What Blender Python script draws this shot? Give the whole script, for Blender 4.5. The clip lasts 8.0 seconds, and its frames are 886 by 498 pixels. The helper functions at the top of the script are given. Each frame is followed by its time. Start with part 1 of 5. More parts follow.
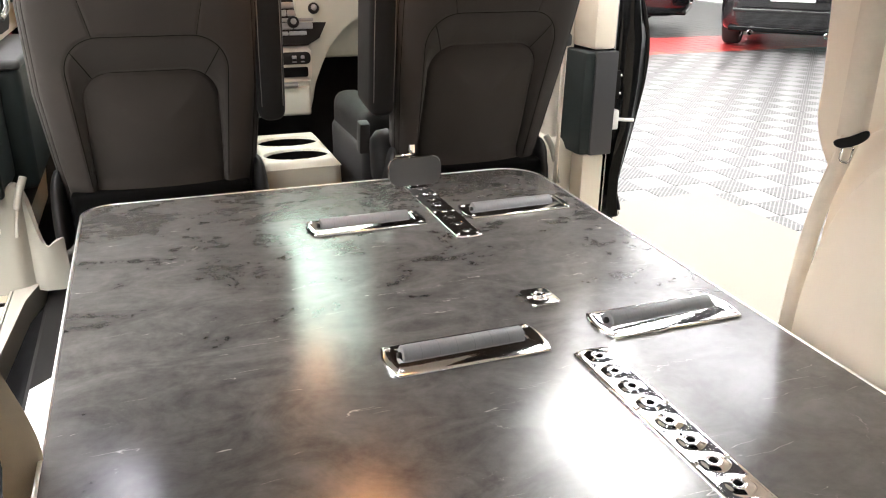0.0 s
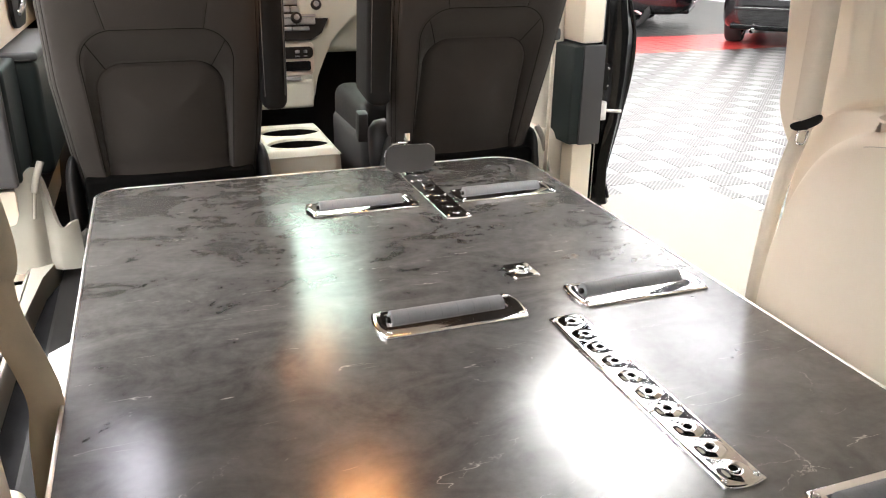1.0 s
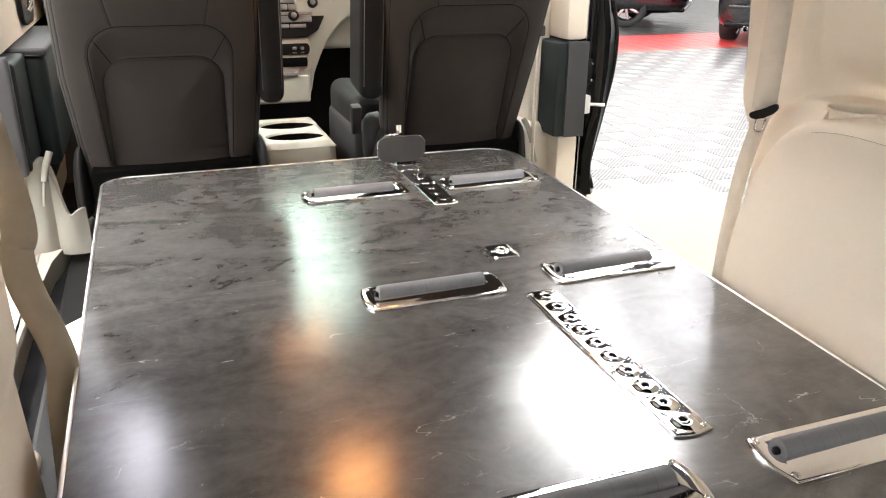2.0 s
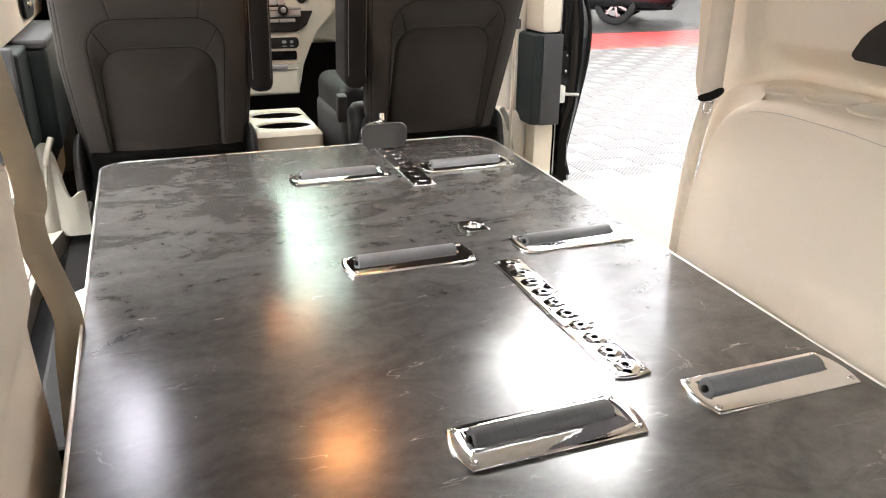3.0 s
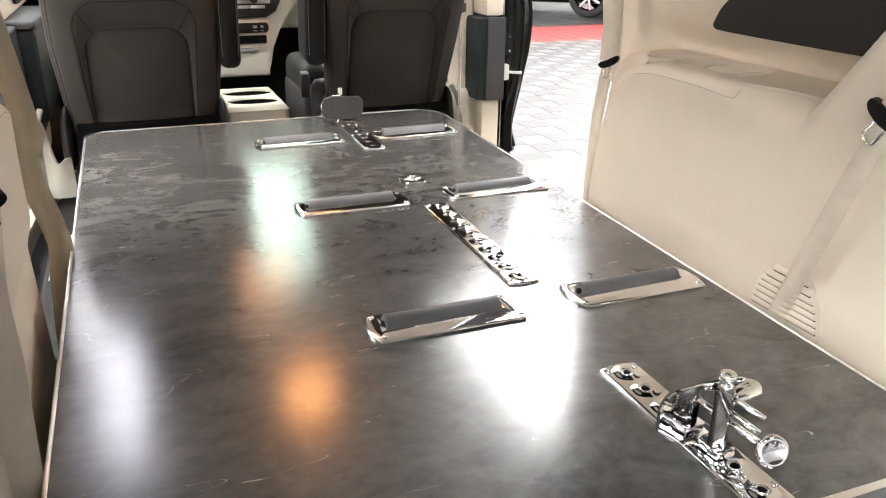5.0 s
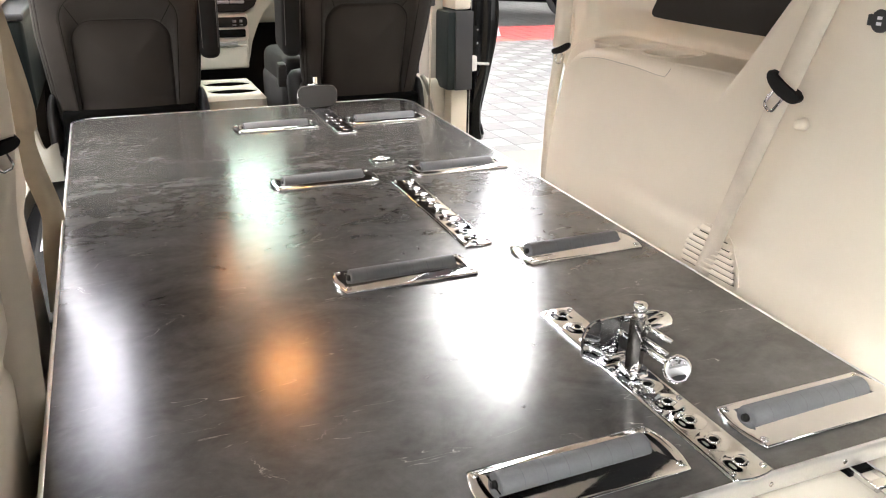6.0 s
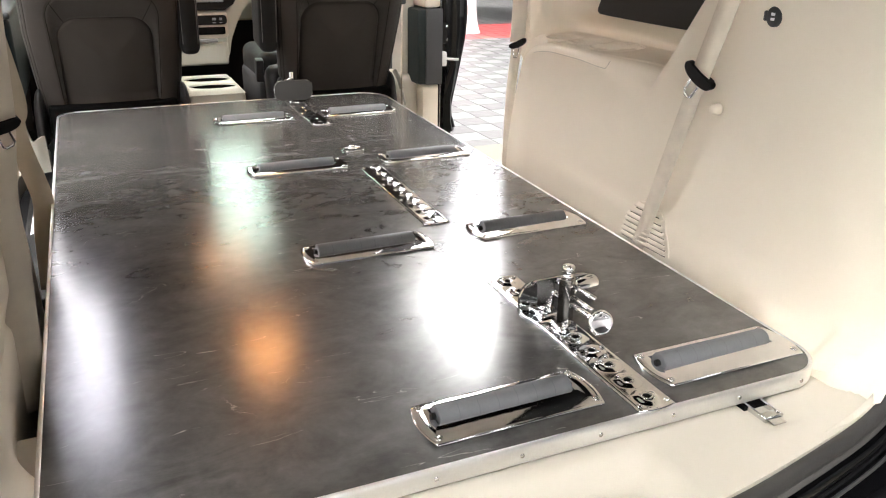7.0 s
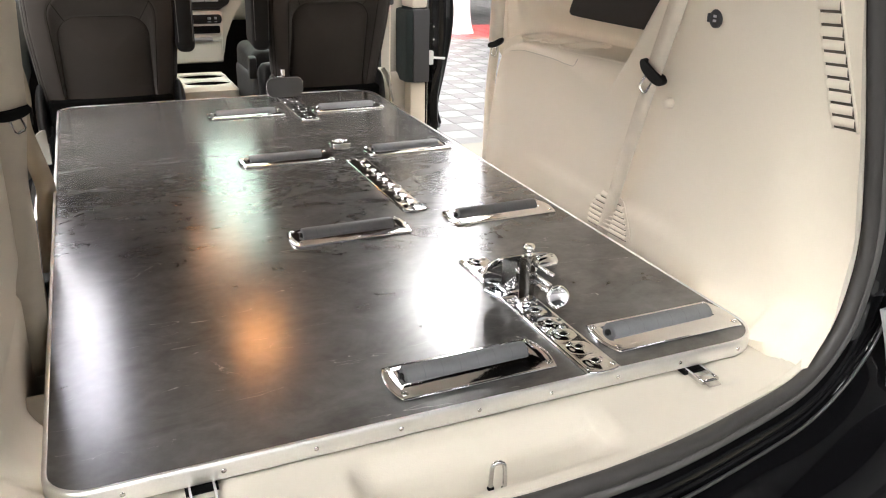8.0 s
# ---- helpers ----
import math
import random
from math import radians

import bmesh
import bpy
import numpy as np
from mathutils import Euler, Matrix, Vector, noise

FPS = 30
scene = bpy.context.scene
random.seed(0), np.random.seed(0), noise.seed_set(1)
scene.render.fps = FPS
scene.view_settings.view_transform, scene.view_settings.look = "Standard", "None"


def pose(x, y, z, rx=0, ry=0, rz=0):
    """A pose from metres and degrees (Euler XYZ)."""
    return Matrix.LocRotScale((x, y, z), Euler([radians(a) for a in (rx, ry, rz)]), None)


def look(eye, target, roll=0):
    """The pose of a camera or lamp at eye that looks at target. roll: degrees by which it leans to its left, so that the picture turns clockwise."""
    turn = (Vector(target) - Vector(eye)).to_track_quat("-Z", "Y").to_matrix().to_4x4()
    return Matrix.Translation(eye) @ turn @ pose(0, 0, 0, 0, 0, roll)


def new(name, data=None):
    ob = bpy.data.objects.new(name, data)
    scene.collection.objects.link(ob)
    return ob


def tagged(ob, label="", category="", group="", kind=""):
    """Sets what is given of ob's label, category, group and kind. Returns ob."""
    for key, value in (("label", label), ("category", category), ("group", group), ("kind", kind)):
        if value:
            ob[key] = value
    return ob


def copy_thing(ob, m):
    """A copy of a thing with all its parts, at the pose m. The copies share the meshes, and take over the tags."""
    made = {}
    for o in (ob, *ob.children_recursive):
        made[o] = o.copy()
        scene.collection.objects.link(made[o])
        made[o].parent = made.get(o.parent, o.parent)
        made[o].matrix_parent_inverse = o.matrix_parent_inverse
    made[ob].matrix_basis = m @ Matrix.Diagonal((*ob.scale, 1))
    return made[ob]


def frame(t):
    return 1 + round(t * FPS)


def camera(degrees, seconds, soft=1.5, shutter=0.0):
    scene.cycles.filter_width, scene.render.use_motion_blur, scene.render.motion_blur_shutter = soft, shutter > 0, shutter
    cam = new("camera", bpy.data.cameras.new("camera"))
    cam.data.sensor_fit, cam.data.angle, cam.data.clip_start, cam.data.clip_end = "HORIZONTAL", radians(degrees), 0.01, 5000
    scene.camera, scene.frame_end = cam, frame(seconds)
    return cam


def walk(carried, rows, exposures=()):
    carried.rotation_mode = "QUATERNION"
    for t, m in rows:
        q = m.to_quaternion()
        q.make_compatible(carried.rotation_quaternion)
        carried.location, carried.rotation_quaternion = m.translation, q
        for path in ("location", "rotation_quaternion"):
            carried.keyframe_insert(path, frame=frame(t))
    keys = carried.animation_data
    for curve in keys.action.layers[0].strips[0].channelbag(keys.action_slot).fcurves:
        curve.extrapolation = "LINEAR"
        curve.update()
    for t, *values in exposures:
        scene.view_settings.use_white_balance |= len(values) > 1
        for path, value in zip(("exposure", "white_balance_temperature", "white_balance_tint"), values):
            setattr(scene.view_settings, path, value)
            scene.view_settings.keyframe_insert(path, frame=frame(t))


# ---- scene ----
cam = camera(58.5, 8.0, soft=1.1)
PATH = [
    (0, (-0.4, 0.322, 1.36), (0.247, 2.066, 0.624), 0.6),
    (0.5, (-0.402, 0.259, 1.36), (0.234, 2.007, 0.624), 0.6),
    (1, (-0.408, 0.194, 1.36), (0.224, 1.943, 0.622), 0.6),
    (1.5, (-0.413, 0.138, 1.367), (0.217, 1.886, 0.628), 0.6),
    (3, (-0.429, -0.079, 1.366), (0.216, 1.662, 0.623), 0.6),
    (3.5, (-0.424, -0.162, 1.36), (0.228, 1.576, 0.615), 0.6),
    (4, (-0.425, -0.257, 1.365), (0.234, 1.476, 0.616), 0.6),
    (5.5, (-0.43, -0.493, 1.351), (0.263, 1.226, 0.6), 0.7),
    (6, (-0.446, -0.59, 1.346), (0.27, 1.121, 0.597), 0.8),
    (6.5, (-0.453, -0.681, 1.35), (0.281, 1.022, 0.599), 0.8),
    (7, (-0.455, -0.761, 1.361), (0.293, 0.935, 0.608), 0.8),
    (7.5, (-0.464, -0.828, 1.365), (0.29, 0.864, 0.611), 0.9),
    (8, (-0.465, -0.898, 1.375), (0.291, 0.794, 0.623), 1.1),
]
walk(cam, [(t, look(eye, target, roll)) for t, eye, target, roll in PATH], exposures=((0.0, 0.42), (3.0, 0.50), (5.5, 0.49), (8.0, 0.26)))

# ---- world and light ----
world = bpy.data.worlds.new("world")
scene.world = world
world.use_nodes = True
world.node_tree.nodes["Background"].inputs[0].default_value = (0.95, 0.97, 1.0, 1)
world.node_tree.nodes["Background"].inputs[1].default_value = 0.05
scene.view_settings.exposure = 0.0
LAMP = 21.0        # glow of the white ceiling lights
WARM = 31.0        # glow of the small amber dome lamps


# ---- materials ----
def material(name, color, rough=0.5, metal=0.0, vary=0.12, scale=6.0, fine=120.0, bump=0.0, rough_vary=0.06,
             coat=0.0, spec=0.5, piece=0.0, wavy=0.0):
    m = bpy.data.materials.new(name)
    m.use_nodes = True
    nt = m.node_tree
    b = nt.nodes["Principled BSDF"]
    b.inputs["Metallic"].default_value = metal
    b.inputs["Specular IOR Level"].default_value = spec
    b.inputs["Coat Weight"].default_value = coat
    b.inputs["Coat Roughness"].default_value = 0.03
    tc = nt.nodes.new("ShaderNodeTexCoord")
    big = nt.nodes.new("ShaderNodeTexNoise")
    big.inputs["Scale"].default_value = scale
    big.inputs["Detail"].default_value = 5
    small = nt.nodes.new("ShaderNodeTexNoise")
    small.inputs["Scale"].default_value = fine
    small.inputs["Detail"].default_value = 3
    nt.links.new(tc.outputs["Object"], big.inputs["Vector"])
    nt.links.new(tc.outputs["Object"], small.inputs["Vector"])
    both = nt.nodes.new("ShaderNodeMath")
    both.operation = "MULTIPLY_ADD"
    nt.links.new(small.outputs["Fac"], both.inputs[0])
    both.inputs[1].default_value = 0.4
    nt.links.new(big.outputs["Fac"], both.inputs[2])
    ramp = nt.nodes.new("ShaderNodeMapRange")
    ramp.inputs["From Min"].default_value = 0.45
    ramp.inputs["From Max"].default_value = 0.95
    ramp.inputs["To Min"].default_value = 1 - vary
    ramp.inputs["To Max"].default_value = 1 + vary
    nt.links.new(both.outputs[0], ramp.inputs["Value"])
    value = ramp.outputs[0]
    if piece:
        info = nt.nodes.new("ShaderNodeObjectInfo")
        pr = nt.nodes.new("ShaderNodeMapRange")
        pr.inputs["To Min"].default_value = 1 - piece
        pr.inputs["To Max"].default_value = 1 + piece
        nt.links.new(info.outputs["Random"], pr.inputs["Value"])
        mul = nt.nodes.new("ShaderNodeMath")
        mul.operation = "MULTIPLY"
        nt.links.new(value, mul.inputs[0])
        nt.links.new(pr.outputs[0], mul.inputs[1])
        value = mul.outputs[0]
    tint = nt.nodes.new("ShaderNodeVectorMath")
    tint.operation = "SCALE"
    tint.inputs[0].default_value = color
    nt.links.new(value, tint.inputs["Scale"])
    nt.links.new(tint.outputs[0], b.inputs["Base Color"])
    rr = nt.nodes.new("ShaderNodeMapRange")
    rr.inputs["To Min"].default_value = max(0.0, rough - rough_vary)
    rr.inputs["To Max"].default_value = min(1.0, rough + rough_vary)
    nt.links.new(big.outputs["Fac"], rr.inputs["Value"])
    nt.links.new(rr.outputs[0], b.inputs["Roughness"])
    if wavy:
        slow = nt.nodes.new("ShaderNodeTexNoise")
        slow.inputs["Scale"].default_value = 45
        slow.inputs["Detail"].default_value = 1
        nt.links.new(tc.outputs["Object"], slow.inputs["Vector"])
        wb = nt.nodes.new("ShaderNodeBump")
        wb.inputs["Strength"].default_value = wavy
        wb.inputs["Distance"].default_value = 0.0012
        nt.links.new(slow.outputs["Fac"], wb.inputs["Height"])
        nt.links.new(wb.outputs[0], b.inputs["Normal"])
    if bump:
        bp = nt.nodes.new("ShaderNodeBump")
        bp.inputs["Strength"].default_value = bump
        bp.inputs["Distance"].default_value = 0.002
        nt.links.new(small.outputs["Fac"], bp.inputs["Height"])
        nt.links.new(bp.outputs[0], b.inputs["Normal"])
    return m


def glow(name, color, strength):
    m = bpy.data.materials.new(name)
    m.use_nodes = True
    b = m.node_tree.nodes["Principled BSDF"]
    b.inputs["Base Color"].default_value = (0.8, 0.8, 0.8, 1)
    b.inputs["Emission Color"].default_value = (*color, 1)
    b.inputs["Emission Strength"].default_value = strength
    return m


def slate_material():
    """Dark grey slate-look laminate with cloudy patches and thin pale veins."""
    m = bpy.data.materials.new("slate_laminate")
    m.use_nodes = True
    nt = m.node_tree
    b = nt.nodes["Principled BSDF"]
    tc = nt.nodes.new("ShaderNodeTexCoord")

    def noise_tex(scale, detail, distortion=0.0, rough=0.55):
        n = nt.nodes.new("ShaderNodeTexNoise")
        n.inputs["Scale"].default_value = scale
        n.inputs["Detail"].default_value = detail
        n.inputs["Roughness"].default_value = rough
        n.inputs["Distortion"].default_value = distortion
        nt.links.new(tc.outputs["Object"], n.inputs["Vector"])
        return n.outputs["Fac"]

    def remap(v, a, c, lo=0.0, hi=1.0):
        r = nt.nodes.new("ShaderNodeMapRange")
        for key, val in (("From Min", a), ("From Max", c), ("To Min", lo), ("To Max", hi)):
            r.inputs[key].default_value = val
        nt.links.new(v, r.inputs["Value"])
        return r.outputs[0]

    def times(a, c):
        k = nt.nodes.new("ShaderNodeMath")
        k.operation = "MULTIPLY"
        nt.links.new(a, k.inputs[0])
        nt.links.new(c, k.inputs[1])
        return k.outputs[0]

    streak = nt.nodes.new("ShaderNodeMapping")
    streak.inputs["Rotation"].default_value = (0, 0, -0.35)
    streak.inputs["Scale"].default_value = (0.85, 1.35, 1.0)
    nt.links.new(tc.outputs["Object"], streak.inputs["Vector"])
    drift = nt.nodes.new("ShaderNodeTexNoise")
    drift.inputs["Scale"].default_value = 7.5
    drift.inputs["Detail"].default_value = 9
    drift.inputs["Roughness"].default_value = 0.66
    drift.inputs["Distortion"].default_value = 0.9
    nt.links.new(streak.outputs[0], drift.inputs["Vector"])
    cloud = drift.outputs["Fac"]
    grain = noise_tex(38, 6, 0.0, 0.7)
    ramp = nt.nodes.new("ShaderNodeValToRGB")
    ramp.color_ramp.elements[0].position, ramp.color_ramp.elements[0].color = 0.26, (0.025, 0.0243, 0.023, 1)
    ramp.color_ramp.elements[1].position, ramp.color_ramp.elements[1].color = 0.82, (0.122, 0.119, 0.114, 1)
    mix = nt.nodes.new("ShaderNodeMath")
    mix.operation = "MULTIPLY_ADD"
    nt.links.new(grain, mix.inputs[0])
    mix.inputs[1].default_value = 0.46
    nt.links.new(remap(cloud, 0.0, 1.0, -0.225, 0.775), mix.inputs[2])
    nt.links.new(mix.outputs[0], ramp.inputs["Fac"])
    # veins: thin borders of large warped cells, broken up by a mask
    warp = nt.nodes.new("ShaderNodeTexNoise")
    warp.inputs["Scale"].default_value = 11
    warp.inputs["Detail"].default_value = 9
    warp.inputs["Roughness"].default_value = 0.68
    nt.links.new(tc.outputs["Object"], warp.inputs["Vector"])
    add = nt.nodes.new("ShaderNodeMixRGB")
    add.blend_type = "LINEAR_LIGHT"
    add.inputs["Fac"].default_value = 0.05
    nt.links.new(tc.outputs["Object"], add.inputs[1])
    nt.links.new(warp.outputs["Color"], add.inputs[2])
    turned = nt.nodes.new("ShaderNodeMapping")
    turned.inputs["Rotation"].default_value = (0, 0, 0.6)
    turned.inputs["Scale"].default_value = (0.8, 2.0, 1.0)
    nt.links.new(add.outputs[0], turned.inputs["Vector"])
    cells = nt.nodes.new("ShaderNodeTexVoronoi")
    cells.feature = "DISTANCE_TO_EDGE"
    cells.voronoi_dimensions = "2D"
    cells.inputs["Scale"].default_value = 4.0
    nt.links.new(turned.outputs[0], cells.inputs["Vector"])
    vein = remap(cells.outputs["Distance"], 0.0008, 0.0050, 1.0, 0.0)
    vein = times(vein, remap(noise_tex(6.5, 3), 0.58, 0.66))
    vein = times(vein, remap(noise_tex(55, 3), 0.40, 0.56))
    flecks = nt.nodes.new("ShaderNodeTexVoronoi")
    flecks.inputs["Scale"].default_value = 17
    nt.links.new(add.outputs[0], flecks.inputs["Vector"])
    fleck = times(remap(flecks.outputs["Distance"], 0.015, 0.04, 1.0, 0.0), remap(noise_tex(7, 2), 0.68, 0.72))
    def hairs(turn, seed, scale, lo):
        mp = nt.nodes.new("ShaderNodeMapping")
        mp.inputs["Location"].default_value = (seed, seed * 0.7, 0)
        mp.inputs["Rotation"].default_value = (0, 0, turn)
        mp.inputs["Scale"].default_value = (0.8, 4.6, 1.0)
        nt.links.new(tc.outputs["Object"], mp.inputs["Vector"])
        nz = nt.nodes.new("ShaderNodeTexNoise")
        nz.inputs["Scale"].default_value = scale
        nz.inputs["Detail"].default_value = 2
        nt.links.new(mp.outputs[0], nz.inputs["Vector"])
        off = nt.nodes.new("ShaderNodeMath")
        off.operation = "SUBTRACT"
        nt.links.new(nz.outputs["Fac"], off.inputs[0])
        off.inputs[1].default_value = 0.5
        mag = nt.nodes.new("ShaderNodeMath")
        mag.operation = "ABSOLUTE"
        nt.links.new(off.outputs[0], mag.inputs[0])
        line = remap(mag.outputs[0], 0.0012, 0.0055, 1.0, 0.0)
        mask = nt.nodes.new("ShaderNodeTexNoise")
        mask.inputs["Scale"].default_value = 9
        mask.inputs["Detail"].default_value = 2
        nt.links.new(mp.outputs[0], mask.inputs["Vector"])
        return times(line, remap(mask.outputs["Fac"], lo, lo + 0.05))

    def larger(a, c):
        k = nt.nodes.new("ShaderNodeMath")
        k.operation = "MAXIMUM"
        nt.links.new(a, k.inputs[0])
        nt.links.new(c, k.inputs[1])
        return k

    vein = larger(vein, hairs(-0.55, 3.1, 8.0, 0.645)).outputs[0]
    vein = larger(vein, hairs(0.25, 8.7, 7.0, 0.650)).outputs[0]
    both = larger(vein, fleck)
    faint = nt.nodes.new("ShaderNodeMath")
    faint.operation = "MULTIPLY"
    nt.links.new(both.outputs[0], faint.inputs[0])
    faint.inputs[1].default_value = 0.9
    both = faint
    paint = nt.nodes.new("ShaderNodeMixRGB")
    nt.links.new(both.outputs[0], paint.inputs["Fac"])
    nt.links.new(ramp.outputs[0], paint.inputs[1])
    paint.inputs[2].default_value = (0.36, 0.345, 0.32, 1)
    nt.links.new(paint.outputs[0], b.inputs["Base Color"])
    nt.links.new(remap(grain, 0.3, 0.7, 0.18, 0.22), b.inputs["Roughness"])
    b.inputs["Specular IOR Level"].default_value = 0.9
    b.inputs["Coat Weight"].default_value = 0.2
    b.inputs["Coat Roughness"].default_value = 0.42
    return m


def ribbed_tile_material(name, color, dark, across):
    """Plastic floor tile with rows of open slots: the slots show dark."""
    m = bpy.data.materials.new(name)
    m.use_nodes = True
    nt = m.node_tree
    b = nt.nodes["Principled BSDF"]
    tc = nt.nodes.new("ShaderNodeTexCoord")
    turn = nt.nodes.new("ShaderNodeMapping")
    turn.inputs["Rotation"].default_value = (0, 0, radians(45))
    nt.links.new(tc.outputs["Object"], turn.inputs["Vector"])
    wave = nt.nodes.new("ShaderNodeTexWave")
    wave.bands_direction = "X" if across else "Y"
    wave.inputs["Scale"].default_value = 15.0
    nt.links.new(turn.outputs[0], wave.inputs["Vector"])
    other = nt.nodes.new("ShaderNodeTexWave")
    other.bands_direction = "Y" if across else "X"
    other.inputs["Scale"].default_value = 3.0
    nt.links.new(turn.outputs[0], other.inputs["Vector"])
    slot = nt.nodes.new("ShaderNodeMapRange")
    slot.inputs["From Min"].default_value, slot.inputs["From Max"].default_value = 0.12, 0.36
    nt.links.new(wave.outputs["Fac"], slot.inputs["Value"])
    bridge = nt.nodes.new("ShaderNodeMapRange")
    bridge.inputs["From Min"].default_value, bridge.inputs["From Max"].default_value = 0.0, 0.012
    nt.links.new(other.outputs["Fac"], bridge.inputs["Value"])
    k = nt.nodes.new("ShaderNodeMath")
    k.operation = "MULTIPLY"
    nt.links.new(slot.outputs[0], k.inputs[0])
    nt.links.new(bridge.outputs[0], k.inputs[1])
    info = nt.nodes.new("ShaderNodeObjectInfo")
    shade = nt.nodes.new("ShaderNodeMapRange")
    shade.inputs["To Min"].default_value, shade.inputs["To Max"].default_value = 0.9, 1.06
    nt.links.new(info.outputs["Random"], shade.inputs["Value"])
    tint = nt.nodes.new("ShaderNodeVectorMath")
    tint.operation = "SCALE"
    tint.inputs[0].default_value = color
    nt.links.new(shade.outputs[0], tint.inputs["Scale"])
    mix = nt.nodes.new("ShaderNodeMixRGB")
    nt.links.new(k.outputs[0], mix.inputs["Fac"])
    nt.links.new(tint.outputs[0], mix.inputs[1])
    mix.inputs[2].default_value = (*dark, 1)
    nt.links.new(mix.outputs[0], b.inputs["Base Color"])
    b.inputs["Roughness"].default_value = 0.35
    return m


CREAM = material("cream_plastic", (0.855, 0.775, 0.65), 0.5, vary=0.03, scale=3, fine=420, bump=0.12, spec=0.35)
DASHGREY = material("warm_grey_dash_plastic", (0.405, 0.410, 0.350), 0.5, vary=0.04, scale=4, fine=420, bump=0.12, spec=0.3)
# Polished steel; the dark surroundings it would mirror are put in the colour.
POSTSTEEL = material("steel_with_dark_reflection", (0.22, 0.21, 0.20), 0.08, 1.0, vary=0.05)
# Cream plastic with shade put in its colour, against strong light at the doors.
PILLAR = material("shaded_cream_pillar_plastic", (0.27, 0.255, 0.22), 0.5, vary=0.05, scale=4, fine=420, bump=0.12, spec=0.3)
CARPAINT = material("dark_metallic_car_paint", (0.008, 0.008, 0.009), 0.16, vary=0.15, scale=40, coat=0.5)
# Beige fittings, and the right pillar: cream with its shade in the colour.
LINING = material("beige_and_shaded_cream_plastic", (0.50, 0.455, 0.385), 0.5, vary=0.04, scale=4, fine=420, bump=0.12, spec=0.3)
CREAM_SILL = material("cream_sill_plastic", (0.68, 0.625, 0.535), 0.42, vary=0.03, scale=3, fine=420, bump=0.1, spec=0.4)
WEBBING = material("beige_webbing", (0.76, 0.68, 0.57), 0.75, vary=0.07, scale=25, fine=700, bump=0.4, spec=0.2)
# The same beige webbing, darkened for the shade on the left belt.
WEB_SHADED = material("shaded_beige_webbing", (0.60, 0.52, 0.40), 0.75, vary=0.07, scale=25, fine=700, bump=0.4, spec=0.2)
FABRIC = material("charcoal_fabric", (0.036, 0.0305, 0.027), 0.85, vary=0.12, scale=7, fine=900, bump=0.5, spec=0.14)
VINYL = material("black_vinyl", (0.0085, 0.008, 0.0078), 0.5, vary=0.1, scale=9, fine=300, bump=0.2, spec=0.16)
STITCH = material("grey_stitching", (0.14, 0.13, 0.12), 0.8, vary=0.1)
SEATPLASTIC = material("charcoal_seat_plastic", (0.017, 0.0165, 0.017), 0.5, vary=0.06, fine=400, bump=0.12, spec=0.3)
SKIRT = material("black_skirt_plastic", (0.003, 0.003, 0.003), 0.8, vary=0.1, fine=300, bump=0.2, spec=0.03)
BUMPER = material("black_bumper_paint", (0.003, 0.003, 0.0035), 0.06, vary=0.1, spec=0.28, rough_vary=0.02)
SHUT = material("black_shut_face_paint", (0.002, 0.002, 0.0022), 0.08, vary=0.1, spec=0.22)
SEAM = material("dark_seam", (0.008, 0.007, 0.0065), 0.9, vary=0.05, spec=0.03)
PLASTIC = material("dark_grey_plastic", (0.036, 0.0375, 0.04), 0.5, vary=0.05, fine=500, bump=0.15)
TEAL = material("dark_teal_vinyl", (0.012, 0.018, 0.018), 0.42, vary=0.08, fine=400, bump=0.2, spec=0.25)
DOORGREY = material("door_grey_plastic", (0.048, 0.048, 0.051), 0.5, vary=0.05, fine=400, bump=0.12)
CARPET = material("black_carpet", (0.016, 0.016, 0.017), 0.92, vary=0.25, scale=14, fine=700, bump=0.8, spec=0.04)
CHROME = material("polished_chrome", (0.86, 0.86, 0.87), 0.05, 1.0, vary=0.015, scale=30, rough_vary=0.025)
CASTCHROME = material("wavy_polished_chrome", (0.84, 0.84, 0.85), 0.06, 1.0, vary=0.02, scale=30, rough_vary=0.03, wavy=0.13)
STEEL = material("screw_steel", (0.7, 0.7, 0.7), 0.2, 1.0, vary=0.05)
ALU = material("brushed_aluminium_trim", (0.84, 0.84, 0.83), 0.42, 1.0, vary=0.06, scale=14, fine=300, rough_vary=0.08)
RUBBER = material("grey_roller_rubber", (0.15, 0.154, 0.160), 0.48, vary=0.10, scale=22, fine=260, bump=0.15, spec=0.35)
RUBJOINT = material("dark_rubber_joint", (0.10, 0.101, 0.105), 0.6, vary=0.1)
PADGREY = material("grey_pad", (0.055, 0.056, 0.055), 0.6, vary=0.05)
HOLE = material("dark_hole", (0.004, 0.004, 0.004), 0.8, vary=0.05, spec=0.04)
SEAL = material("black_rubber_seal", (0.048, 0.045, 0.043), 0.5, vary=0.1, scale=20, fine=400, bump=0.2)
SEALGREY = material("grey_rubber_seal", (0.105, 0.101, 0.097), 0.5, vary=0.08, scale=20, fine=400, bump=0.2)
PAINT = material("black_car_paint", (0.003, 0.003, 0.0035), 0.10, vary=0.1, coat=0.05, spec=0.18)
MAROON = material("maroon_car_paint", (0.07, 0.008, 0.012), 0.15, vary=0.1, coat=1.0)
SHADE = material("dark_brown_window_blind", (0.020, 0.0165, 0.0145), 0.5, vary=0.1, spec=0.3)
GLASS = material("dark_glass", (0.010, 0.011, 0.012), 0.04, vary=0.02)
TYRE = material("tyre_rubber", (0.02, 0.02, 0.02), 0.8, vary=0.15, scale=20, bump=0.3)
BEAD = material("dark_bead", (0.12, 0.12, 0.12), 0.3, 0.6, vary=0.05)
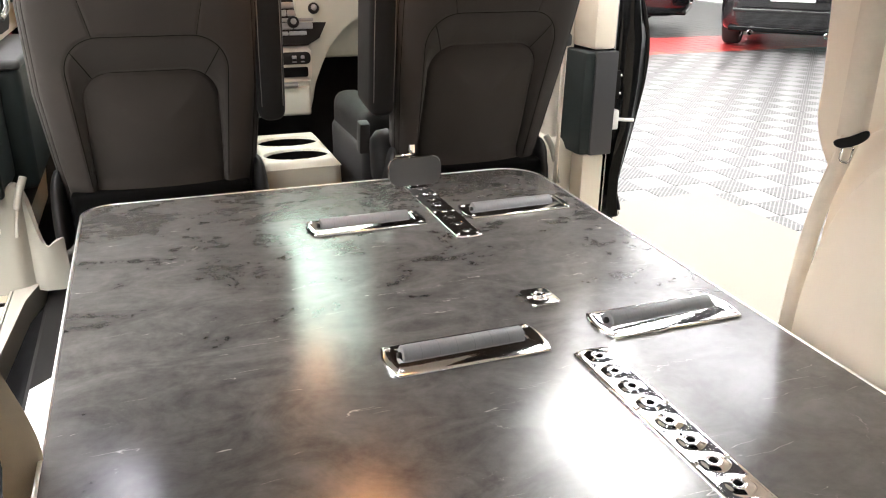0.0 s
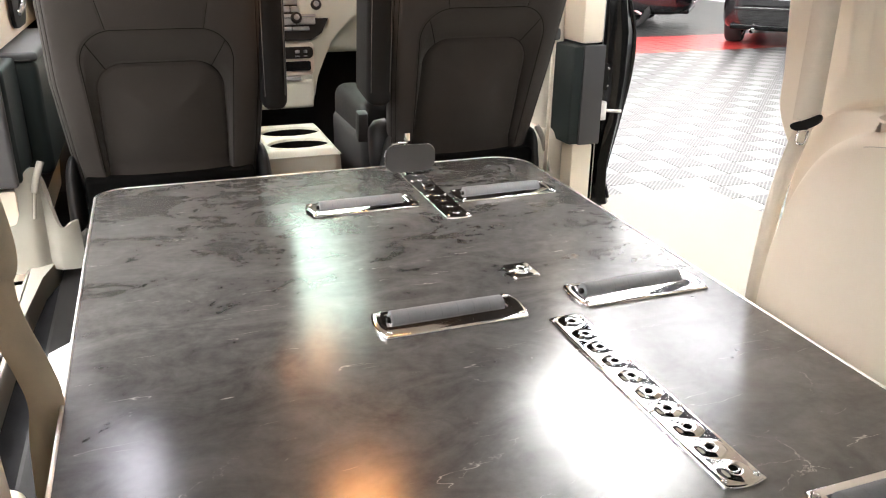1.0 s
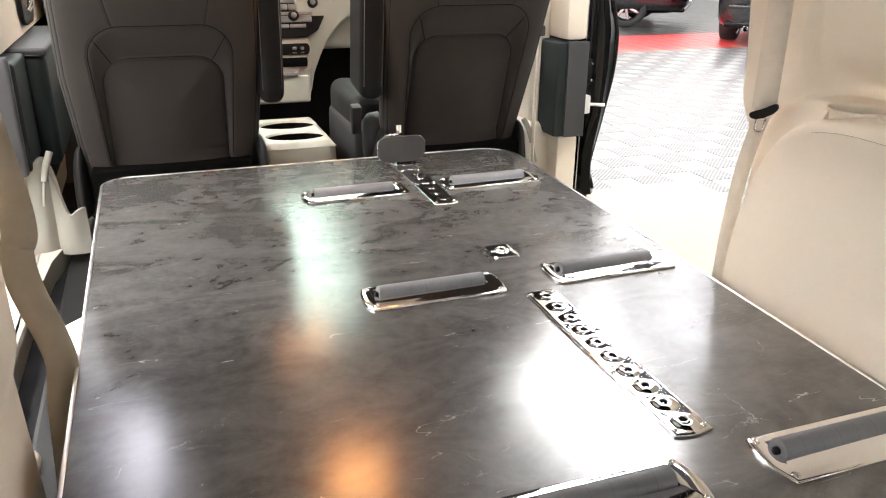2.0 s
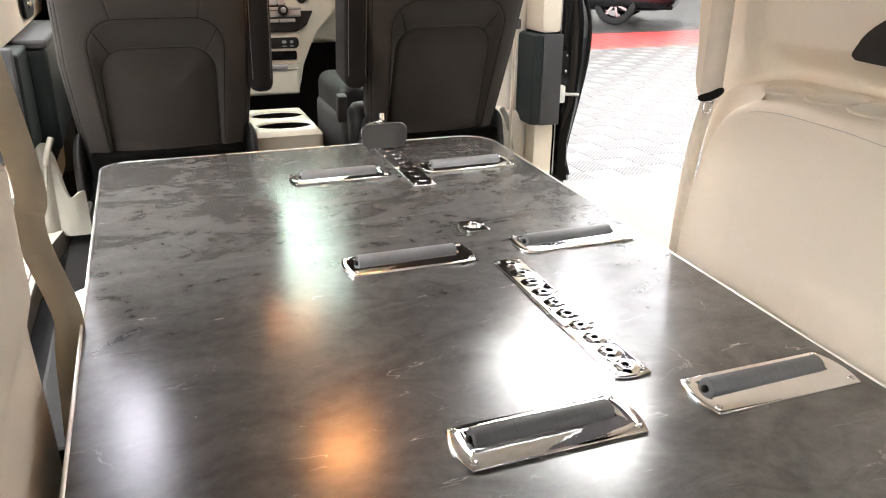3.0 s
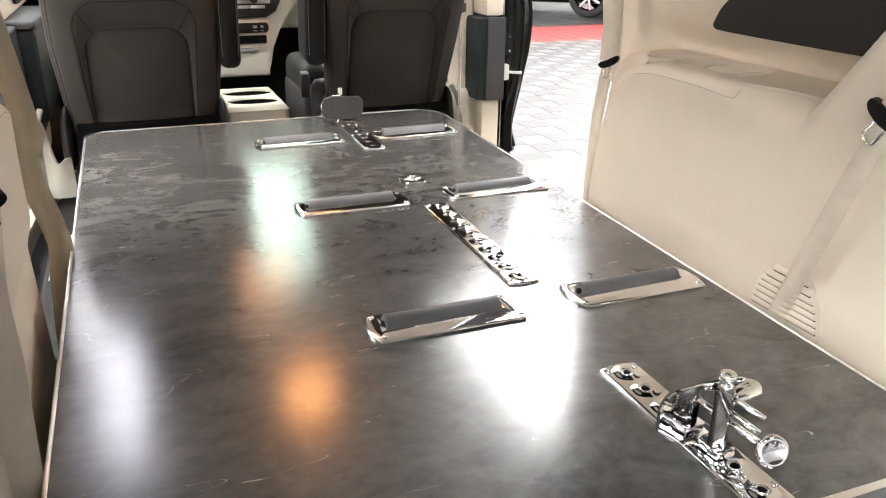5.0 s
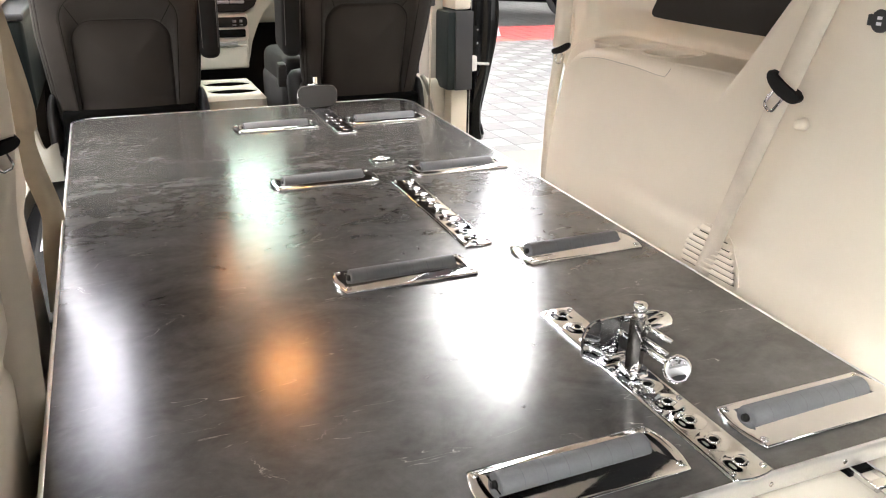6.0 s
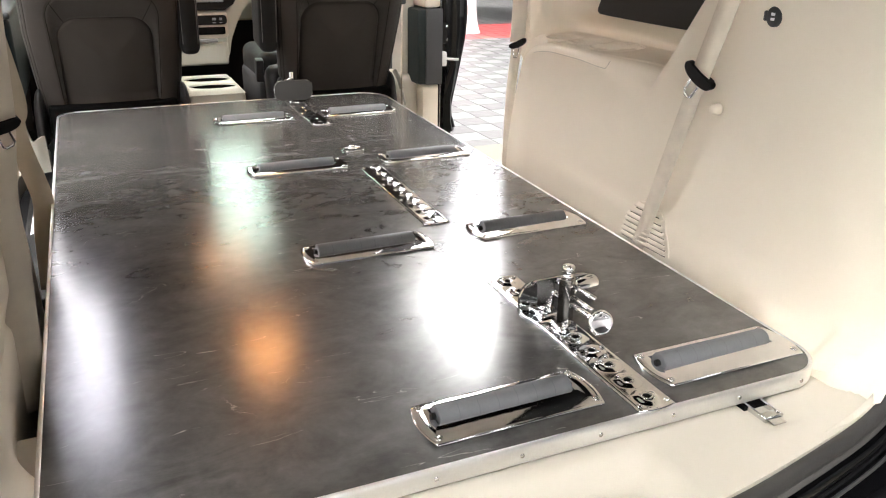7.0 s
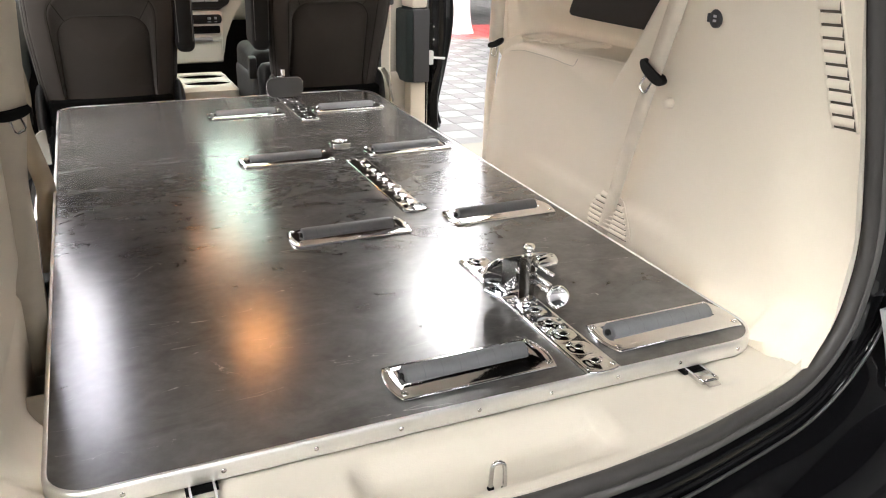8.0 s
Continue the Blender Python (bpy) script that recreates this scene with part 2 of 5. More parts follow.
# Dark beige that paints the shade between the grille slats.
SLOTSHADE = material("beige_slot_shade", (0.10, 0.085, 0.065), 0.8, vary=0.05, spec=0.1)
RIM = material("alloy_rim", (0.7, 0.7, 0.71), 0.15, 1.0, vary=0.03)
REDLENS = material("red_lamp_lens", (0.45, 0.01, 0.015), 0.1, vary=0.05, coat=0.6)
CLEARLENS = material("clear_lamp_lens", (0.55, 0.55, 0.57), 0.1, vary=0.05, coat=0.6)
LATCHW = material("white_latch_plastic", (0.72, 0.71, 0.68), 0.4, vary=0.04)
PAPER = material("white_paper_tag", (0.75, 0.74, 0.77), 0.6, vary=0.03)
HEADLINER = material("cream_headliner", (0.72, 0.68, 0.61), 0.9, vary=0.05, fine=600, bump=0.3, spec=0.1)
PLASTER = material("white_wall_paint", (0.74, 0.74, 0.73), 0.7, vary=0.05, scale=1.2, fine=60, bump=0.05)
CEILPAINT = material("dark_grey_ceiling_paint", (0.10, 0.10, 0.105), 0.8, vary=0.06, scale=1.5)
CLOTH = material("white_cloth", (0.80, 0.79, 0.78), 0.85, vary=0.04, bump=0.2)
MAT = material("cream_vinyl_mat", (0.205, 0.186, 0.143), 0.5, vary=0.03, scale=3, bump=0.05)
SUBFLOOR = material("grey_concrete", (0.30, 0.30, 0.30), 0.7, vary=0.15, scale=2, bump=0.1)
SILVER = material("silver_button_plastic", (0.22, 0.225, 0.23), 0.35, 0.25, vary=0.04)
SLATE = slate_material()


def tinted_glass():
    m = bpy.data.materials.new("green_tinted_glass")
    m.use_nodes = True
    nt = m.node_tree
    out = nt.nodes["Material Output"]
    clear = nt.nodes.new("ShaderNodeBsdfTransparent")
    clear.inputs["Color"].default_value = (0.78, 0.89, 0.81, 1)
    gloss = nt.nodes.new("ShaderNodeBsdfGlossy")
    gloss.inputs["Roughness"].default_value = 0.02
    fres = nt.nodes.new("ShaderNodeFresnel")
    mix = nt.nodes.new("ShaderNodeMixShader")
    nt.links.new(fres.outputs[0], mix.inputs[0])
    nt.links.new(clear.outputs[0], mix.inputs[1])
    nt.links.new(gloss.outputs[0], mix.inputs[2])
    nt.links.new(mix.outputs[0], out.inputs["Surface"])
    return m


TINTED = tinted_glass()
FABRIC.node_tree.nodes["Principled BSDF"].inputs["Sheen Weight"].default_value = 0.10
# Strengths set per strip, to balance light in the van and on its deck.
LAMPDIM = glow("dim_lamp_diffuser", (0.96, 0.95, 1.0), 0.42 * LAMP)
LAMPSOFT = glow("soft_lamp_diffuser", (1.0, 0.985, 0.97), 0.68 * LAMP)
LAMPCOOL = glow("cool_lamp_diffuser", (0.90, 0.88, 1.0), 0.52 * LAMP)
LAMPLEFT = glow("left_lamp_diffuser", (1.0, 0.985, 0.97), 0.95 * LAMP)
# Fill light: unseen strips left of the van, boosted to brighten its cabin.
LAMPFILL = glow("fill_lamp_diffuser", (1.0, 0.985, 0.97), 2.5 * LAMP)
LAMPGLOW = glow("lamp_diffuser", (1.0, 0.985, 0.97), LAMP)
AMBER_DIM = glow("amber_indicator", (1.0, 0.42, 0.12), 2.5)
AMBER_MAP = glow("amber_map_lens", (1.0, 0.40, 0.12), 0.85 * WARM)
AMBER = glow("amber_dome_lens", (1.0, 0.40, 0.12), WARM)
T_WHITE = ribbed_tile_material("white_tile", (0.195, 0.195, 0.193), (0.18, 0.18, 0.178), True)
T_GREY = ribbed_tile_material("slotted_tile", (0.165, 0.162, 0.157), (0.016, 0.0155, 0.015), True)
T_RED = ribbed_tile_material("red_tile", (0.62, 0.03, 0.03), (0.30, 0.02, 0.02), False)
T_ORANGE = ribbed_tile_material("orange_red_tile", (0.70, 0.16, 0.07), (0.42, 0.05, 0.04), True)
# Dark tiles behind the red, blackened further for shadow under the parked cars.
T_DARK = ribbed_tile_material("dark_shaded_tile", (0.012, 0.012, 0.012), (0.01, 0.01, 0.01), True)
T_MID = ribbed_tile_material("mid_grey_shaded_tile", (0.030, 0.030, 0.030), (0.010, 0.010, 0.010), False)


# ---- building helpers ----
def empty(name, m=None, **tags):
    ob = new(name)
    ob.empty_display_size = 0.05
    if m is not None:
        ob.matrix_world = m
    return tagged(ob, **tags)


def part(name, bm, mat, parent=None, label="", smooth=True, m=None, angle=40):
    me = bpy.data.meshes.new(name)
    if smooth:
        for f in bm.faces:
            f.smooth = True
        lim = radians(angle)
        for e in bm.edges:
            if len(e.link_faces) == 2 and e.calc_face_angle(0) > lim:
                e.smooth = False
    bm.to_mesh(me)
    bm.free()
    me.materials.append(mat)
    ob = new(name, me)
    if parent is not None:
        ob.parent = parent
    if m is not None:
        ob.matrix_basis = m
    if label:
        ob["label"] = label
    return ob


def box(x0, x1, y0, y1, z0, z1, bevel=0.0, seg=2, bm=None, m=None):
    bm = bm or bmesh.new()
    got = bmesh.ops.create_cube(bm, size=1.0)
    vs = got["verts"]
    mm = Matrix.Translation(((x0 + x1) / 2, (y0 + y1) / 2, (z0 + z1) / 2)) @ Matrix.Diagonal((x1 - x0, y1 - y0, z1 - z0, 1))
    if m is not None:
        mm = m @ mm
    bmesh.ops.transform(bm, matrix=mm, verts=vs)
    if bevel:
        es = list({e for v in vs for e in v.link_edges})
        bmesh.ops.bevel(bm, geom=es, offset=bevel, segments=seg, profile=0.6, affect="EDGES")
    return bm


def cyl(r0, r1, h, m=None, n=24, bm=None, bevel=0.0):
    """A cone or cylinder along z, its base at the origin."""
    bm = bm or bmesh.new()
    rows = [(r0, 0.0), (r1, h)]
    if bevel:
        rows = [(r0 - bevel, 0.0), (r0, bevel), (r1, h - bevel), (r1 - bevel, h)]
    return lathe(rows, n, m, bm)


def lathe(rows, n=32, m=None, bm=None, closed_ends=True):
    bm = bm or bmesh.new()
    m = m or Matrix.Identity(4)
    rings = []
    for r, z in rows:
        rings.append([bm.verts.new(m @ Vector((r * math.cos(2 * math.pi * i / n), r * math.sin(2 * math.pi * i / n), z))) for i in range(n)])
    for a, b in zip(rings, rings[1:]):
        for i in range(n):
            bm.faces.new((a[i], a[(i + 1) % n], b[(i + 1) % n], b[i]))
    if closed_ends:
        bm.faces.new(list(reversed(rings[0])))
        bm.faces.new(rings[-1])
    return bm


def outline(pts, z0, z1, bevel=0.0, bm=None, seg=2):
    """A flat plate of any outline, with bevelled upper edge."""
    bm = bm or bmesh.new()
    low = [bm.verts.new((x, y, z0)) for x, y in pts]
    top = [bm.verts.new((x, y, z1)) for x, y in pts]
    n = len(pts)
    bm.faces.new(list(reversed(low)))
    f = bm.faces.new(top)
    for i in range(n):
        bm.faces.new((low[i], low[(i + 1) % n], top[(i + 1) % n], top[i]))
    if bevel:
        bmesh.ops.bevel(bm, geom=list(f.edges), offset=bevel, segments=seg, profile=0.5, affect="EDGES")
    return bm


def round_rect(x0, x1, y0, y1, r, n=8):
    if not isinstance(r, (tuple, list)):
        r = (r, r, r, r)
    pts = []
    for (cx, cy, a0, rr) in ((x1 - r[0], y1 - r[0], 0, r[0]), (x0 + r[1], y1 - r[1], 90, r[1]),
                             (x0 + r[2], y0 + r[2], 180, r[2]), (x1 - r[3], y0 + r[3], 270, r[3])):
        for i in range(n + 1):
            a = radians(a0 + 90 * i / n)
            pts.append((cx + rr * math.cos(a), cy + rr * math.sin(a)))
    return pts


def sheet(rows, bm=None, thick=0.0, closed=False):
    """A surface through rows of points; thick gives it a back."""
    bm = bm or bmesh.new()
    grid = [[bm.verts.new(p) for p in row] for row in rows]
    faces = []
    for a, b in zip(grid, grid[1:]):
        n = len(a)
        for i in range(n if closed else n - 1):
            faces.append(bm.faces.new((a[i], a[(i + 1) % n], b[(i + 1) % n], b[i])))
    if thick:
        bmesh.ops.recalc_face_normals(bm, faces=faces)
        bmesh.ops.solidify(bm, geom=faces, thickness=thick)
    return bm


def tube(pts, r, n=10, bm=None, flat=1.0):
    """A round bar along points."""
    bm = bm or bmesh.new()
    pts = [Vector(p) for p in pts]
    rings = []
    side = None
    for i, p in enumerate(pts):
        d = (pts[min(i + 1, len(pts) - 1)] - pts[max(i - 1, 0)]).normalized()
        if side is None:
            side = d.cross(Vector((0, 0, 1)))
            if side.length < 1e-3:
                side = d.cross(Vector((1, 0, 0)))
        side = (side - d * side.dot(d)).normalized()
        up = d.cross(side)
        rings.append([bm.verts.new(p + side * (r * math.cos(2 * math.pi * k / n)) + up * (r * flat * math.sin(2 * math.pi * k / n))) for k in range(n)])
    for a, b in zip(rings, rings[1:]):
        for k in range(n):
            bm.faces.new((a[k], a[(k + 1) % n], b[(k + 1) % n], b[k]))
    bm.faces.new(list(reversed(rings[0])))
    bm.faces.new(rings[-1])
    return bm


def ribbon(pts, width, thick, across):
    """A flat strap along points; across gives the direction of its width at each point."""
    bm = bmesh.new()
    pts = [Vector(p) for p in pts]
    rings = []
    for i, p in enumerate(pts):
        d = (pts[min(i + 1, len(pts) - 1)] - pts[max(i - 1, 0)]).normalized()
        a = across[i] if isinstance(across, list) else across
        w = Vector(a)
        w = (w - d * w.dot(d)).normalized() * width / 2
        u = d.cross(w).normalized() * thick / 2
        rings.append([bm.verts.new(q) for q in (p - w - u, p + w - u, p + w + u, p - w + u)])
    for a, b in zip(rings, rings[1:]):
        for k in range(4):
            bm.faces.new((a[k], a[(k + 1) % 4], b[(k + 1) % 4], b[k]))
    bm.faces.new(list(reversed(rings[0])))
    bm.faces.new(rings[-1])
    return bm


def curve_points(ctrl, n):
    """Smooth points through control points (Catmull-Rom)."""
    c = [Vector(p) for p in ctrl]
    c = [2 * c[0] - c[1]] + c + [2 * c[-1] - c[-2]]
    out = []
    for i in range(1, len(c) - 2):
        for k in range(n):
            t = k / n
            p0, p1, p2, p3 = c[i - 1:i + 3]
            out.append(0.5 * ((2 * p1) + (p2 - p0) * t + (2 * p0 - 5 * p1 + 4 * p2 - p3) * t * t + (3 * p1 - p0 - 3 * p2 + p3) * t ** 3))
    out.append(c[-2])
    return out


def smooth01(v, a, b):
    t = min(1.0, max(0.0, (v - a) / (b - a)))
    return t * t * (3 - 2 * t)


# ---- showroom shell ----
RX0, RX1, RY0, RY1, RZ = -9.0, 12.0, -8.0, 17.0, 4.2


def wall(name, *b):
    return tagged(part(name, box(*b), PLASTER, smooth=False), "plain white painted showroom wall", "wall", kind="structure")


wall("wall_north", RX0 - 0.2, RX1 + 0.2, RY1, RY1 + 0.2, 0, RZ)
wall("wall_south", RX0 - 0.2, RX1 + 0.2, RY0 - 0.2, RY0, 0, RZ)
wall("wall_east", RX1, RX1 + 0.2, RY0, RY1, 0, RZ)
wall("wall_west", RX0 - 0.2, RX0, RY0, RY1, 0, RZ)
tagged(part("ceiling", box(RX0 - 0.2, RX1 + 0.2, RY0 - 0.2, RY1 + 0.2, RZ, RZ + 0.15), CEILPAINT, smooth=False),
       "flat dark grey painted showroom ceiling", "ceiling", kind="structure")
ground = tagged(part("floor", box(RX0 - 0.2, RX1 + 0.2, RY0 - 0.2, RY1 + 0.2, -0.2, -0.012), SUBFLOOR, smooth=False),
                "showroom floor of interlocking white, grey and red tiles", "floor", kind="structure")


def ceiling_light(x, y, z, lx, ly, shine=None):
    t = empty("ceiling_light", pose(x, y, z), label="long white ceiling strip light in a thin frame", category="light", group="ceiling lights")
    fr = bmesh.new()
    for b in ((-lx, lx, -ly, -ly + 0.03), (-lx, lx, ly - 0.03, ly), (-lx, -lx + 0.03, -ly + 0.03, ly - 0.03), (lx - 0.03, lx, -ly + 0.03, ly - 0.03)):
        box(*b, -0.06, 0.0, bm=fr)
    part("frame", fr, PLASTIC, t, smooth=False)
    part("diffuser", box(-lx + 0.032, lx - 0.032, -ly + 0.032, ly - 0.032, -0.045, -0.02), shine or LAMPGLOW, t, "glowing white diffuser", smooth=False)
    return t


# Largely unseen grid; the strip at (2.95, 1.8) is added to brighten the floor.
for lx_ in (-6.8, -4.85, -2.9, -0.95, 1.0, 2.95, 4.9, 6.85, 8.8, 10.75):
    for ly_ in (-6.6, -2.4, 1.8, 6.0, 10.2, 14.4):
        # no lights behind and beside the van's rear, to keep its inside dimmer there
        if not (lx_ > -2.0 and ly_ < -5.0) and not (lx_ > 2.0 and ly_ < 0.0) and not (lx_ > 4.0 and ly_ < 3.0) and not (-1.0 < lx_ < 2.0 and ly_ > 7.0):
            if -1.0 < lx_ < 0 and 3.0 < ly_ < 7.0:
                ceiling_light(-0.82, 6.45, RZ, 0.26, 1.06, LAMPCOOL)
            elif 2.0 < lx_ < 3.0 and 3.0 < ly_ < 7.0:
                ceiling_light(3.04, 5.90, RZ, 0.50, 1.50)
            else:
                ceiling_light(lx_, ly_, RZ, 0.40, 1.30, LAMPDIM if 4 < lx_ < 6 or (2 < lx_ < 4 and ly_ > 9) else LAMPSOFT if ly_ < 0 and lx_ > -2 else LAMPFILL if -6 < lx_ < -2 and 0 < ly_ < 7 else LAMPLEFT if -6 < lx_ < -2 and -3 < ly_ else None)
# two closer rows run ahead of the van
for lx_, ly_ in ((1.22, 9.0), (1.45, 11.75), (1.75, 14.5), (-0.95, 8.85), (-0.95, 11.7), (-0.95, 14.5), (3.85, 7.75)):
    ceiling_light(lx_, ly_, RZ, 0.42, 1.30, LAMPDIM)

# ---- minivan shell ----
van = empty("minivan", label="black minivan with cream interior trim, rear gate and sliding doors open", category="car")


def poly(v, pts):
    """Piecewise linear value at v."""
    if v <= pts[0][0]:
        return pts[0][1]
    for (a, fa), (b, fb) in zip(pts, pts[1:]):
        if v <= b:
            return fa + (fb - fa) * (v - a) / (b - a)
    return pts[-1][1]


def rear_x(y, z):
    """Inner face of the rear half of the side trim."""
    base = 0.622 - 0.05 * (z - 0.72) - 0.10 * max(0.0, z - 1.08)
    base -= 0.012 * smooth01(0.45 - y, 0, 0.3)
    base += 0.012 * math.exp(-((y - 0.13) / 0.10) ** 2 - ((z - 0.86) / 0.10) ** 2)
    # the foot of the panel stands a little proud of the rest
    base -= 0.010 * (1 - smooth01(z, 0.772, 0.806)) * smooth01(y, 0.05, 0.20)
    edge = poly(z, ((0.69, 0.605), (0.78, 0.640), (0.9, 0.655), (1.05, 0.626), (1.22, 0.580), (1.45, 0.525), (1.7, 0.46)))
    w = smooth01(0.10 - y, 0, 0.155)
    x = base + (edge - base) * w
    if y < 0.25:
        x -= 0.05 * (1 - smooth01(z, 0.69, 0.75)) * smooth01(0.25 - y, 0, 0.1)
    # moulded corner bump above the sill
    u, v = abs(y - 0.008) / 0.046, abs(z - 0.722) / 0.036
    x -= 0.020 * (1 - smooth01(u, 0.55, 1.0)) * (1 - smooth01(v, 0.45, 1.0))
    return x


WELLS = ((0.722, 1.115, 0.047, 0.047), (0.740, 1.020, 0.056, 0.046), (0.742, 0.905, 0.064, 0.062))


def low_x(y, z):
    """Inner face of the trim below the shelf, along its whole length."""
    lo = 0.630 - 0.02 * smooth01(1.0 - y, 0, 0.6) + 0.055 * smooth01(y, 1.13, 1.36)
    lo += 0.006 * math.sin((z - 0.7) * 7) - 0.010 * (1 - smooth01(z, 0.772, 0.806)) * smooth01(1.1 - y, 0, 0.25)
    b = smooth01(y, 0.42, 0.80)
    return rear_x(y, z) * (1 - b) + lo * b


def shelf_z(y):
    """Height of the shelf; behind it the same ledge climbs as the front face of the rear pillar."""
    if y >= 1.345:
        return 0.50
    k = min(1.0, max(0.0, (y - 1.0) / 0.345))
    z = 0.70 + 0.388 * (1 - k ** 2.4) ** (1 / 2.4)
    return z + 1.16 * max(0.0, 0.600 - y)


def quarter_profile(y):
    base = 0.822 - 0.075 * smooth01(y, 1.20, 1.34)
    up = 0.778 - 0.026 * smooth01(y, 1.272, 1.292) - 0.008 * smooth01(y, 1.25, 1.34)
    k = min(1.0, max(0.0, (y - 1.0) / 0.345))
    zs = shelf_z(y)
    zin = 0.70 + 0.388 * (1 - k ** 7) ** (1 / 5) if 1.0 < y < 1.345 else zs
    pts = []
    r = 0.024 + 0.040 * smooth01(0.86 - y, 0, 0.20)
    r = max(0.004, min(r, (base - low_x(y, zs)) * 0.45))
    top = max(0.46, zs - r)
    for i in range(50):
        z = 0.45 + (top - 0.45) * i / 49
        pts.append((low_x(y, z), z))
    lo = pts[-1][0]
    for i in range(1, 13):
        a = radians(90 * i / 12)
        pts.append((lo + r * (1 - math.cos(a)), zs - r + r * math.sin(a)))
    for i in range(1, 81):
        x = lo + r + (base - 0.012 - lo - r) * i / 80
        z = zs + (zin - zs) * smooth01((x - lo) / (base - lo), 0.20, 0.50) + 0.006 * (x - lo) / 0.15
        deep = 0.0
        for cx, cy, rx, ry in WELLS:
            d = math.hypot((x - cx) / rx, (y - cy) / ry)
            deep = max(deep, 0.095 * (1 - smooth01(d, 1.0, 1.07)))
        pts.append((x, z - deep))
    for i in range(1, 5):
        pts.append((base - 0.012 + 0.012 * i / 4, zin + 0.006 + 0.014 * i * i / 16))
    z0 = zin + 0.020
    ztop = max(1.66, z0 + 0.02)
    for i in range(1, 71):
        z = z0 + (ztop - z0) * (i / 70) ** 1.2
        x = up - 0.10 * max(0.0, z - 1.12) + (base - up) * (1 - smooth01(z, z0, z0 + 0.07))
        # below the pillar the front end falls back and leaves the belt hanging free
        x += 0.13 * smooth01(y, 1.346, 1.362) * (1 - smooth01(z, 0.80, 1.08))
        pts.append((x, z))
    return pts


def quarter_x(y, z):
    return low_x(y, max(z, 0.45))


def quarter_trim(side):
    rows = []
    ys = [-0.058, -0.052, -0.045, -0.040] + [-0.035 + 0.0075 * i for i in range(20)] + [0.115 + 0.0034 * i for i in range(358)] + [1.333, 1.338, 1.341, 1.3435, 1.3447, 1.3453, 1.35, 1.356, 1.365, 1.39, 1.42, 1.432, 1.438]
    for y in ys:
        row = []
        for x, z in quarter_profile(y):
            # the rear end of the trim follows the gate opening
            ye = y * poly(z, ((0.668, 1.0), (0.685, 1.66), (0.70, 1.62), (0.74, 1.25), (0.81, 1.10), (1.0, 1.0))) if y < 0 else y
            if side < 0:
                # a dark gap stays open beside the deck on this side
                x += (0.016 + 0.024 * (1 - smooth01(y, 0.03, 0.09))) * (1 - smooth01(z, 0.79, 0.86))
            row.append((side * x, ye, z))
        rows.append(row)
    # the free front edge turns outwards to the door jamb
    for dx, dy in ((0.006, 0.004), (0.05, 0.006), (0.20, 0.0)):
        rows.append([(x + side * dx, y + dy, z) for x, y, z in rows[len(ys) - 1]])
    bm = sheet(rows)
    if side > 0:
        bmesh.ops.reverse_faces(bm, faces=bm.faces[:])
    return part("quarter_trim", bm, CREAM, van, "moulded cream plastic side trim with a shelf and cup wells", angle=60)


for side in (1, -1):
    tr = quarter_trim(side)
    line = [(side * (low_x(0.775, 1.078) + 0.004), 0.768, 1.084), (side * (low_x(0.775, 1.07) + 0.001), 0.772, 1.074)]
    for i in range(26):
        y = 0.785 + 0.0135 * i
        z = shelf_z(y) - 0.020 - 0.004 * smooth01(0.90 - y, 0, 0.1)
        r = 0.024 + 0.040 * smooth01(0.86 - y, 0, 0.20)
        a = math.asin(max(-1.0, min(1.0, (z - (shelf_z(y) - r)) / r))) if z > shelf_z(y) - r else 0.0
        line.append((side * (low_x(y, z) + r * (1 - math.cos(a)) + 0.0004), y, z))
    for i, (cx, cy, rx, ry) in enumerate(WELLS):
        zt = 1.0885 + 0.006 * (cx - 0.65) / 0.15
        cup = part("cup_well", lathe([(1.12, -0.0035), (1.10, 0.0006), (1.045, 0.0014), (1.005, -0.0006), (0.975, -0.006), (0.955, -0.020), (0.90, -0.070), (0.84, -0.078), (0.02, -0.079)], 56, Matrix.Translation((side * cx, cy, zt)) @ Matrix.Diagonal((rx, ry, 1, 1)), closed_ends=False), CREAM, tr, "moulded cream cup well", angle=60)
        if i == 2:
            part("divider", box(min(side * 0.752, side * 0.800), max(side * 0.752, side * 0.800), cy - 0.006, cy + 0.006, zt - 0.075, zt - 0.006, 0.005, 3), CREAM, cup, "short divider in the well")
    part("parting_line", tube(line, 0.0007, 6), LINING, tr, "fine moulded parting line")


def x_plate(name, pts, x_of, side, thick, mat, parent, label="", bevel=0.002):
    """A plate on the side wall: outline in (y, z), following the wall x."""
    bm = bmesh.new()
    a = [bm.verts.new((side * (x_of(y, z) - thick), y, z)) for y, z in pts]
    b = [bm.verts.new((side * (x_of(y, z) + 0.01), y, z)) for y, z in pts]
    n = len(pts)
    bm.faces.new(a)
    bm.faces.new(list(reversed(b)))
    for i in range(n):
        bm.faces.new((a[i], b[i], b[(i + 1) % n], a[(i + 1) % n]))
    bmesh.ops.recalc_face_normals(bm, faces=bm.faces[:])
    return part(name, bm, mat, parent, label)


def x_plate_strip(y0, y1, z0, z1, side):
    """A thin strip on the trim between two heights, coloured dark as shade under a louvre."""
    return sheet([[(side * (quarter_x(y0 + (y1 - y0) * f, z) - 0.0030), y0 + (y1 - y0) * f, z) for f in (0, 0.25, 0.5, 0.75, 1)] for z in (z0, z1)], thick=0.0004)


